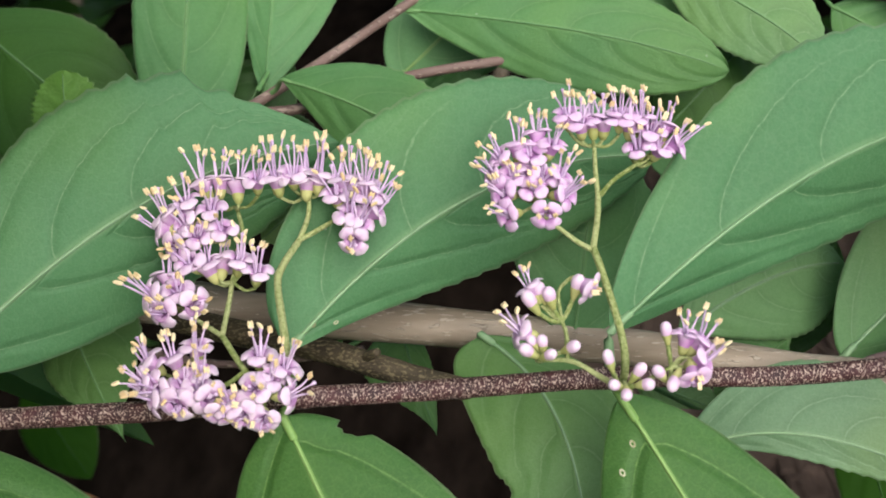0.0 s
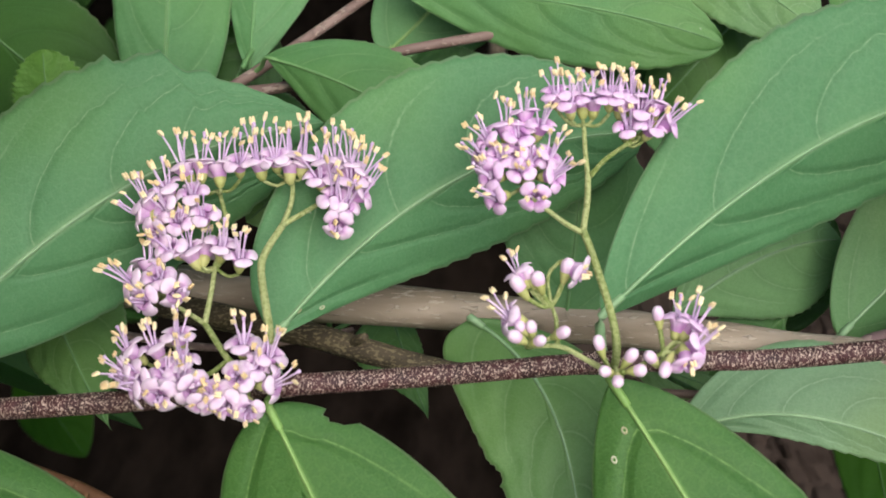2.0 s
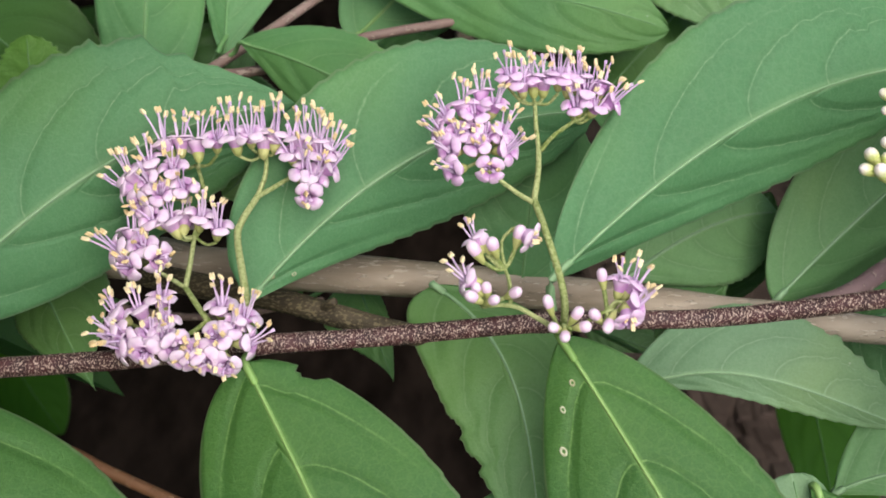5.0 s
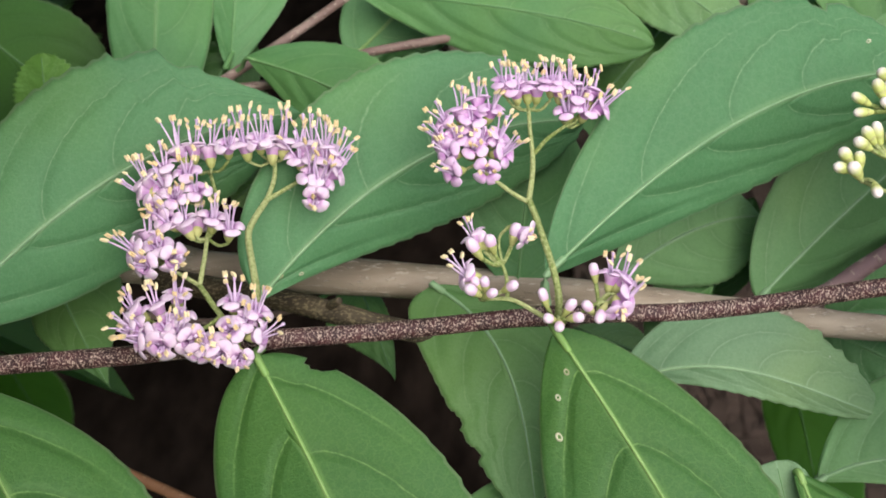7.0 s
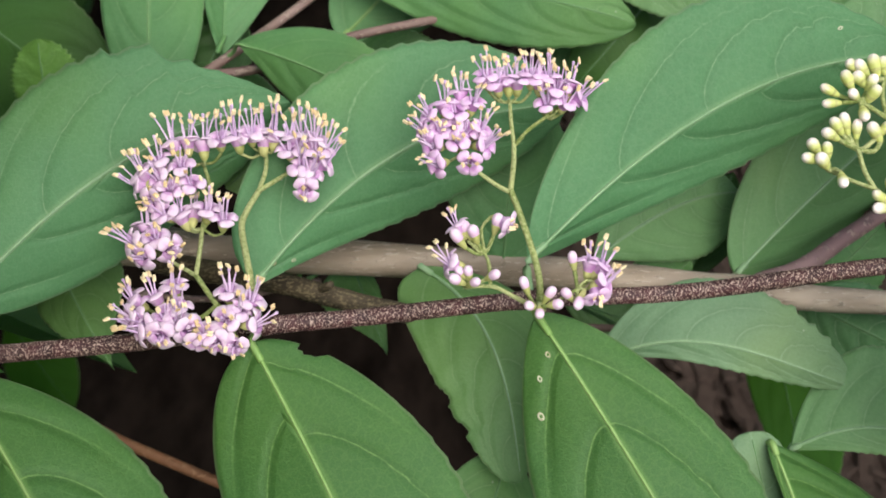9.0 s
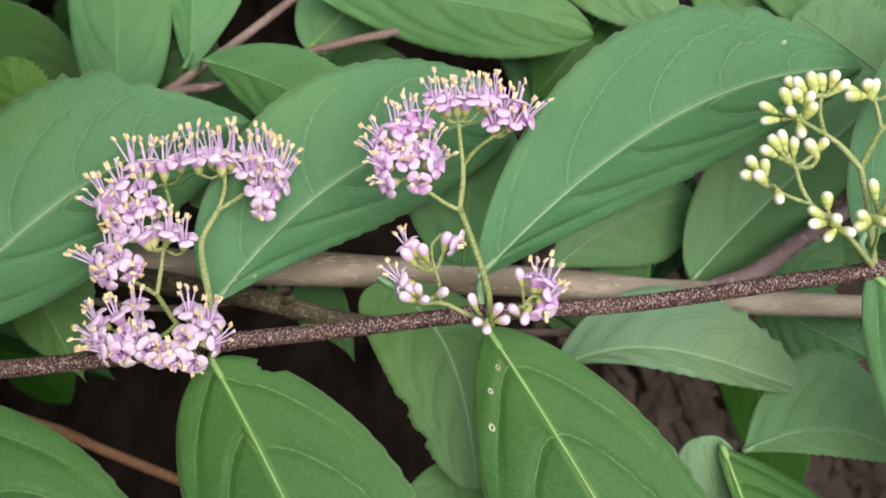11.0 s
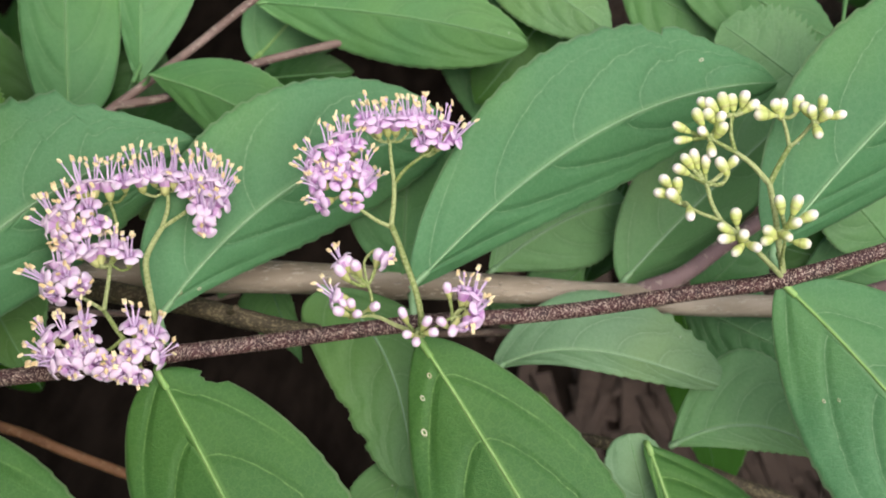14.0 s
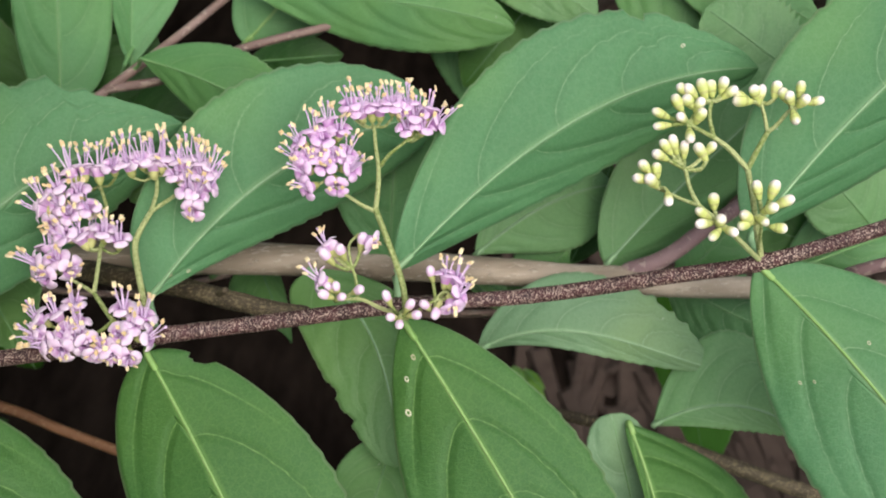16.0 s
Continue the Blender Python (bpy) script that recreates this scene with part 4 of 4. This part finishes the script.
thin = thing("tan_twig", P((-51.4, -39.5, -36.0)), "thin tan twig low in the shrub", "twig")
stalk("limb", [(-93.3, -28.3, -44.0), (-61.3, -39.5, -46.0), (-49.6, -45.3, -47.0), (-33.8, -53.6, -50.0), (-7.6, -68.0, -58.0)], 1.15, 1.0, ORANGE_BARK, thin, n=30, seg=9, rough=0.06)
fallen = thing("brown_twig", P((99.9, -69.0, -60.0)), "brown bare twig behind the lower leaves", "twig")
stalk("limb", [(47.9, -49.9, -60.0), (58.7, -52.9, -60.0), (78.0, -59.6, -60.0), (99.9, -69.0, -60.0), (140.1, -85.4, -62.0)], 1.1, 2.0, DARK_BARK, fallen, n=30, seg=10, rough=0.07)

# ---------- shoots and leaves behind ----------
top = thing("leafy_shoot", P((-34.9, 22.0, -47.0)), "slender reddish twig with soft green leaves", "branch")
stalk("limb", [(-39.4, 18.7, -46.0), (-34.9, 22.0, -47.0), (-22.6, 30.6, -50.0), (-11.5, 39.2, -54.0), (7.1, 53.6, -60.0)], 0.95, 0.8, RED_BARK, top, "reddish-brown twig", n=24, seg=9, rough=0.05, knots=((0.1, 0.3, 0.03),))
stalk("limb", [(-34.9, 22.3, -47.0), (-22.7, 23.9, -48.0), (-8.2, 29.0, -50.0), (10.9, 33.1, -54.0), (34.1, 37.5, -60.0)], 0.95, 0.8, RED_BARK, top, "pinkish-brown twig", n=24, seg=9, rough=0.05)
leaf(top, (-44.0, 20.7, -48.0), (-44.5, 70.0, -62.0), (9.0, 11.2), (-0.1, 0.03), (0.42, 0.42), (0.42, 0.42), 2, 0, (0, -32), LEAF_BACK, RIB_DULL, "upright soft green leaf", seed=11, stalk_to=(-34.9, 22.0, -47.0))
leaf(top, (-31.1, 26.8, -54.0), (-30.5, 66.0, -66.0), (5.0, 11.6), (-0.3, 0.01), (0.50, 0.55), (0.70, 0.82), 2, 0, (-10, -12), LEAF_BACK, RIB_DULL, "upright soft green leaf", seed=12, stalk_to=(-32.1, 24.0, -47.6))
leaf(top, (-26.8, 27.7, -44.0), (7.3, 10.9, -36.0), (8.1, 8.2), (1.3, -0.29), (0.49, 0.54), (0.73, 0.85), 2, 0, (-10, -18), LEAF_BACK, RIB_DULL, "soft green leaf spreading from a twig", seed=13, stalk_to=(-29.3, 25.9, -48.0))
leaf(top, (-9.1, 30.7, -62.0), (15.5, 62.0, -70.0), (11.5, 11.5), (-1.8, 0.03), (0.45, 0.45), (0.60, 0.70), 2, 0, (-10, -18), LEAF_BACK, RIB, "soft green leaf rising from a twig", seed=14, stalk_to=(-8.2, 29.0, -50.0))

leaf(top, (-29.1, 37.4, -62.0), (-37.3, 19.1, -58.0), (7, 8), 0, (0.5, 0.5), (0.8, 0.8), 1, 0, (-10, -10), LEAF_SHADED, RIB_DULL, "dark green leaf in shade", seed=63, stalk_to=(-31.5, 27.0, -50.0))
leaf(top, (-36.8, 19.1, -60.0), (-19.5, 15.6, -57.0), (7, 8), 0, (0.5, 0.5), (0.8, 0.8), 1, 0, (-10, -10), LEAF_SHADED, RIB_DULL, "dark green leaf in shade", seed=64, stalk_to=(-37.3, 20.2, -47.0))
leaf(top, (-8.9, 26.8, -62.0), (11.4, 27.2, -58.0), (5, 6), 0, (0.5, 0.5), (0.8, 0.8), 1, 0, (-10, -10), LEAF_SHADED, RIB_DULL, "dark green leaf in shade", seed=65, stalk_to=(-8.2, 29.0, -50.0))

crown = thing("leafy_shoot", P((7.3, 44.8, -52.0)), "cluster of large soft green leaves at the back of the shrub", "branch")
stalk("limb", [(-23.0, 58.8, -62.0), (23.2, 51.7, -60.0), (69.1, 45.8, -58.0), (126.2, 41.5, -56.0)], 1.2, 0.9, RED_BARK, crown, n=20, seg=8)
leaf(crown, (-7.5, 42.0, -56.0), (46.0, 30.0, -46.0), (9.5, 9.6), (1.3, 0.50), (0.47, 0.57), (0.62, 0.62), 2, 0, (-10, -18), LEAF_BACK, RIB_DULL, "large soft green leaf", seed=15, stalk_to=(-3.3, 55.5, -61.0))
leaf(crown, (34.7, 49.1, -62.0), (40.0, 12.2, -62.0), (9, 9), 0, (0.45, 0.45), (0.8, 0.8), 2, 0, (-10, -10), LEAF_BACK, RIB_DULL, "green leaf in the shrub", seed=16, stalk_to=(34.7, 50.3, -60.0))
leaf(crown, (53.8, 39.5, -60.0), (35.7, 19.5, -58.0), (9, 9), 0, (0.5, 0.5), (0.8, 0.8), 2, 0, (-10, 10), LEAF_DEEP, RIB_DULL, "green leaf in the shrub", seed=17, stalk_to=(55.4, 47.5, -59.0))
leaf(crown, (36.8, 49.4, -56.0), (62.4, 31.2, -48.0), (9, 8), 1, (0.5, 0.5), (0.7, 0.7), 2, 0, (-10, -10), LEAF_PALE_LIT, RIB_DULL, "light green leaf in the shrub", seed=18, stalk_to=(46.2, 48.6, -59.0))
leaf(crown, (74.2, 47.2, -54.0), (106.6, 27.1, -46.0), (8, 9), 0, (0.5, 0.5), (0.8, 0.8), 2, 0, (-10, -10), LEAF_BACK, RIB_DULL, "green leaf in the shrub", seed=19, stalk_to=(74.9, 45.4, -58.0))
leaf(crown, (101.4, 14.6, -34.0), (82.0, 31.7, -40.0), (9, 9), 0, (0.6, 0.6), (0.6, 0.6), 1, 0, (-10, -10), LEAF_PALE_LIT, RIB_DULL, "green leaf in the shrub", seed=20, teeth=2.2, stalk_to=(112.7, 42.6, -57.0))

leaf(crown, (67.0, 43.8, -60.0), (90.8, 27.1, -54.0), (10, 10), 0, (0.5, 0.5), (0.75, 0.75), 2, 0, (-8, -8), LEAF_BACK, RIB_DULL, "green leaf in the shrub", seed=61, stalk_to=(64.5, 46.2, -58.0))
leaf(crown, (46.6, 47.9, -66.0), (58.7, 27.8, -64.0), (8, 9), 0, (0.5, 0.5), (0.75, 0.75), 2, 0, (-8, -8), LEAF_SHADED, RIB_DULL, "darker green leaf in the shrub", seed=62, stalk_to=(43.9, 48.8, -59.0))

mid = thing("leafy_shoot", P((35.6, -12.2, -28.0)), "low green leaves behind the woody branch", "branch")
stalk("limb", [(-7.4, -11.2, -41.0), (20.0, -14.3, -40.0), (41.8, -17.0, -38.0), (61.3, -19.4, -37.0), (88.4, -22.3, -36.0)], 0.7, 0.6, RED_BARK, mid, n=20, seg=8)
leaf(mid, (35.6, -12.5, -33.0), (63.6, -1.3, -42.0), (10.0, 10.7), (2.7, 0.14), (0.55, 0.63), (0.60, 0.67), 2, 0, (-10, -18), LEAF_PALE_LIT, RIB_COOL, "light green leaf", seed=21, stalk_to=(34.8, -16.1, -39.0))
leaf(mid, (60.0, -15.7, -32.0), (100.0, 18.8, -38.0), (13.0, 13.0), (1.1, -0.17), (0.44, 0.48), (0.71, 0.75), 2, 0, (-4, -38), LEAF_PALE_LIT, RIB_COOL, "green leaf folded along its pale rib", seed=22, stalk_to=(60.8, -19.4, -37.0))
leaf(mid, (19.2, -14.2, -30.0), (22.6, 18.1, -30.0), (11, 12), 0, (0.5, 0.5), (0.8, 0.8), 2, 0, (-10, -15), LEAF_BACK, RIB_DULL, "green leaf in shade", seed=23, stalk_to=(20.0, -14.3, -40.0))
leaf(mid, (112.9, -13.2, -34.0), (96.8, 3.9, -30.0), (8, 12), 0, (0.5, 0.5), (0.8, 0.8), 2, 0, (-10, -15), LEAF_PALE_LIT, RIB_DULL, "green leaf", seed=24, stalk_to=(88.4, -22.3, -36.0))
leaf(mid, (54.3, -13.0, -40.0), (41.5, -21.7, -36.0), (6, 6), 0, (0.5, 0.5), (0.8, 0.8), 1, 0, (-10, -15), LEAF_BACK, RIB_DULL, "green leaf", seed=37, stalk_to=(52.7, -18.3, -38.0))

leaf(mid, (76.3, -21.7, -46.0), (90.8, -7.5, -44.0), (7, 8), 0, (0.5, 0.5), (0.8, 0.8), 1, 0, (-10, -10), LEAF_BACK, RIB_DULL, "green leaf", seed=66, stalk_to=(72.2, -20.7, -37.0))
leaf(mid, (96.8, -20.0, -44.0), (120.4, -10.6, -42.0), (8, 8), 0, (0.5, 0.5), (0.8, 0.8), 1, 0, (-10, -10), LEAF_BACK, RIB_DULL, "green leaf", seed=67, stalk_to=(88.4, -22.3, -36.0))
leaf(mid, (55.5, -18.0, -52.0), (64.6, 2.5, -50.0), (6, 6), 0, (0.5, 0.5), (0.8, 0.8), 1, 0, (-10, -10), LEAF_SHADED, RIB_DULL, "dark green leaf in shade", seed=68, stalk_to=(52.7, -18.3, -38.0))
leaf(mid, (111.9, -17.4, -46.0), (89.0, -10.4, -45.0), (5.5, 6.0), 0, (0.5, 0.5), (0.7, 0.7), 1, 0, (-8, -8), LEAF_DEEP, RIB_DULL, "deep green leaf in shade", seed=72, stalk_to=(88.4, -22.3, -36.0))

under = thing("leafy_shoot", P((36.3, -28.9, -26.0)), "green leaves hanging under the stem", "branch")
stalk("limb", [(10.2, -25.1, -46.0), (41.7, -25.5, -42.0), (63.7, -26.9, -40.0), (78.6, -36.4, -38.0), (79.6, -44.4, -36.0)], 0.8, 0.6, RED_BARK, under, n=20, seg=8)
leaf(under, (34.8, -29.4, -26.0), (76.9, -34.2, -22.0), (10.8, 3.9), (5.0, -0.47), (0.45, 0.53), (0.52, 0.69), 2, 0, (-8, -14), LEAF_GREY, RIB_COOL, "grey-green leaf with a curved pale rib", bites=((0, 0.70, 0.745, -1.1), (0, 0.80, 0.83, -0.7), (0, 0.86, 0.90, -1.0)), seed=25, stalk_to=(41.7, -25.5, -42.0))
leaf(under, (66.2, -44.3, -22.0), (92.6, -46.1, -15.0), (13.6, 4.2), (4.5, 0.04), (0.43, 0.53), (0.59, 0.72), 2, -18, (-2, -6), LEAF_PALE_LIT, RIB_COOL, "grey-green leaf with a curved pale rib", seed=26, stalk_to=(78.6, -38.6, -38.0))
leaf(under, (60.2, -41.1, -12.0), (65.8, -75.0, 0.0), (19.8, 1.6), (1.0, -0.03), (0.51, 0.33), (0.82, 0.34), 2, 0, (-30, 6), LEAF_FRONT, RIB, "green leaf folded along its rib", seed=27, stalk_to=(60.5, -41.7, -16.0))
leaf(under, (62.5, -66.3, -15.0), (57.3, -39.6, -14.0), (6.8, 6.2), 0, (0.55, 0.55), (0.36, 0.36), 1, 0, (-4, -4), LEAF_GREY, RIB_DULL, "pale green leaf with a rounded end", seed=71, teeth=0.2, veins=(((0.25, 0.3), (0.6, 0.3)), ((0.3, 0.3), (0.65, 0.3))), stalk_to=(66.0, -62.0, -22.0))
leaf(under, (72.5, -20.4, -38.0), (92.6, -31.1, -36.0), (8, 8), 0, (0.5, 0.5), (0.8, 0.8), 1, 0, (-10, -10), LEAF, RIB_DULL, "green leaf", seed=28, stalk_to=(63.7, -26.9, -40.0))
leaf(under, (5.2, -12.2, -22.0), (20.1, -45.7, -10.0), (9.0, 10.8), (5.0, -0.31), (0.47, 0.38), (0.75, 0.54), 2, 0, (-10, -5), LEAF_OLIVE, RIB_COOL, "green leaf with a notched margin", seed=29, teeth=0.35, bites=((1, 0.52, 0.60, 0.7), (1, 0.68, 0.74, 0.8)), stalk_to=(17.0, -25.1, -45.0))
leaf(under, (19.1, -41.3, -18.0), (12.2, -59.8, -12.0), (7, 8), 0, (0.5, 0.5), (0.8, 0.8), 1, 0, (-10, -10), LEAF_BACK, RIB_DULL, "green leaf", seed=30, stalk_to=(17.0, -25.1, -45.0))
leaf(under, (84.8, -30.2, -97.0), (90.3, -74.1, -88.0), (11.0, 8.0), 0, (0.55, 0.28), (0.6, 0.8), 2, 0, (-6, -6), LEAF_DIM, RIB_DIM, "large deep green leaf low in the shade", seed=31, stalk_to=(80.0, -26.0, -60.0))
leaf(under, (34.5, -22.2, -72.0), (50.6, -28.3, -72.0), (4.5, 4.5), 0, (0.5, 0.5), (0.7, 0.7), 1, 0, (-6, -6), LEAF_PALE_LIT, RIB_DULL, "pale green leaf behind the stem", seed=73, stalk_to=(41.7, -25.5, -42.0))

weed = thing("weed_sprig", P((52.0, -66.9, -150.0)), "small bright yellow-green weed sprig on the soil", "weed")
stalk("stalk", [(58.8, -89.9, -190.0), (55.2, -71.2, -160.0), (52.3, -58.9, -140.0)], 0.8, 0.5, RIB, weed)
for base, tip, w, k in (((52.3, -58.9, -140.0), (56.9, -63.7, -135.0), 1.6, 51), ((53.7, -65.4, -150.0), (49.4, -59.8, -150.0), 1.5, 52), ((53.2, -62.4, -146.0), (57.9, -70.6, -142.0), 1.7, 53), ((55.2, -71.2, -160.0), (51.3, -76.0, -156.0), 1.5, 54)):
    leaf(weed, base, tip, (w, w), 0, (0.5, 0.5), (0.8, 0.8), 1, 0, (-10, -10), LEAF_YOUNG, RIB_DULL, seed=k)

west = thing("leafy_shoot", P((-62.1, -14.3, -40.0)), "shaded green leaves low on the shrub", "branch")
stalk("limb", [(-97.3, -11.3, -50.0), (-62.8, -13.6, -42.0), (-36.6, -19.0, -52.0), (-13.6, -16.0, -50.0)], 0.8, 0.6, RED_BARK, west, n=20, seg=8)
# olive blade chosen darker here to put this leaf's shade into its colour
leaf(west, (-58.7, -8.6, -34.0), (-46.6, -28.4, -26.0), (9.6, 7.0), 0, (0.33, 0.33), (1.4, 1.35), 1, 0, (-10, -10), LEAF_OLIVE, RIB_DULL, "shaded green leaf with its tip below the stem", seed=32, teeth=0.4, stalk_to=(-62.8, -13.6, -42.0))
# the blade colour itself carries the deep shade here
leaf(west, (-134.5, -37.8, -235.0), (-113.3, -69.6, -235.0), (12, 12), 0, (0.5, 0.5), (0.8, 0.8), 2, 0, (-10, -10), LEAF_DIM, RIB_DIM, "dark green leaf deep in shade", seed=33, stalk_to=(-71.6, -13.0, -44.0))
leaf(west, (-8.0, -10.8, -48.0), (-1.2, -29.2, -42.0), (3.0, 8.0), 0, (0.40, 0.33), (0.9, 1.6), 2, 0, (-10, -10), LEAF_BACK, RIB_DULL, "green leaf", seed=34, stalk_to=(-17.4, -16.4, -50.0))
leaf(west, (-89.4, 43.4, -70.0), (-54.2, 15.5, -70.0), (14, 16), 0, (0.5, 0.5), (0.8, 0.8), 2, 0, (-10, -10), LEAF_DEEP, RIB_DULL, "dark green leaf in shade", seed=35, stalk_to=(-97.3, -11.3, -50.0))
leaf(west, (-65.0, 12.7, -60.0), (-66.6, 31.2, -57.0), (5.6, 6.6), 0, (0.55, 0.55), (0.50, 0.55), 1, 0, (-6, -6), LEAF_YOUNG, RIB_DULL, "bright yellow-green young leaf", seed=36, teeth=1.1, stalk_to=(-81.6, -12.5, -46.0))

leaf(west, (-16.5, 10.5, -29.0), (-27.2, 1.4, -28.0), (6.0, 4.5), 0, (0.5, 0.5), (0.75, 0.75), 1, 0, (-5, -5), LEAF_PALE_LIT, RIB_DULL, "pale green leaf", seed=70, stalk_to=(-17.4, -16.4, -50.0))

# ---------- foliage added out of view to shade the soil and the left side ---
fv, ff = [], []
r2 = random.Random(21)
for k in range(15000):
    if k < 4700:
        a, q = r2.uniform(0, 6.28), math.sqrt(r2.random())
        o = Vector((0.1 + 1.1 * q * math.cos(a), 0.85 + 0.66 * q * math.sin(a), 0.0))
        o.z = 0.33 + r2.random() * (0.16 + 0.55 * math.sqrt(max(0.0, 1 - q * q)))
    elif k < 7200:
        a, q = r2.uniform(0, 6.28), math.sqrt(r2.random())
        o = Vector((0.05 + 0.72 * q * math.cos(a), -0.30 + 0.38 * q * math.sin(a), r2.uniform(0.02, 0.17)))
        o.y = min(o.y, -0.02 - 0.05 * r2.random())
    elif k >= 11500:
        # added at the left to keep light off the leaves there
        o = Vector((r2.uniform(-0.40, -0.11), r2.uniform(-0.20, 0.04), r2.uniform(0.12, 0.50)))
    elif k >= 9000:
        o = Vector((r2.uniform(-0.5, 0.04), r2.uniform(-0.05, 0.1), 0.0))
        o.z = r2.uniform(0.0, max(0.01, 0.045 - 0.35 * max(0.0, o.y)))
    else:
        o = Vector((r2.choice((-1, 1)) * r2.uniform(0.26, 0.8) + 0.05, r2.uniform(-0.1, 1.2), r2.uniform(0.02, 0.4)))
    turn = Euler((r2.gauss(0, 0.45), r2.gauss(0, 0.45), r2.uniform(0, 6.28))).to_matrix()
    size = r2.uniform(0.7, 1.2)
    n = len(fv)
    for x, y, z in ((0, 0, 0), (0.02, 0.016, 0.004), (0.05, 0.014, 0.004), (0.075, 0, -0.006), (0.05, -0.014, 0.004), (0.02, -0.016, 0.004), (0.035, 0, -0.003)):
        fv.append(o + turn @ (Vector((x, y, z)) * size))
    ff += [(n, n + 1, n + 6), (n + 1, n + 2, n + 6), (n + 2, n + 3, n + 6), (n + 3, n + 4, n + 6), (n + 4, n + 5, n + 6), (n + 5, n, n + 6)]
# upright stems added under the shading canopy
for k in range(16):
    x, y = r2.uniform(-0.5, 0.75), r2.uniform(0.75, 1.2)
    top_at = Vector((x * 1.5, y + r2.uniform(-0.35, 0.3), r2.uniform(0.55, 0.8)))
    line = smooth_line([Vector((x, y, -0.02)), Vector((x * 1.15, y, 0.3)), top_at], 10)
    v, f = tube_data(line, lambda s: 0.007 - 0.005 * s, 7, 0.1, k)
    sv = part("shrub_stem", v, f, GREY_BARK, None)
    tagged(sv, "grey-brown upright stem added to carry the shading foliage", "stem", "upright stems of the shrub")
foliage = part("shrub_foliage", fv, ff, LEAF_SHADED, None, uv=[(0.5, 0.7)] * len(fv), smooth=False)
tagged(foliage, "added dark green foliage out of view that shades soil and leaves", "foliage", kind="stuff")
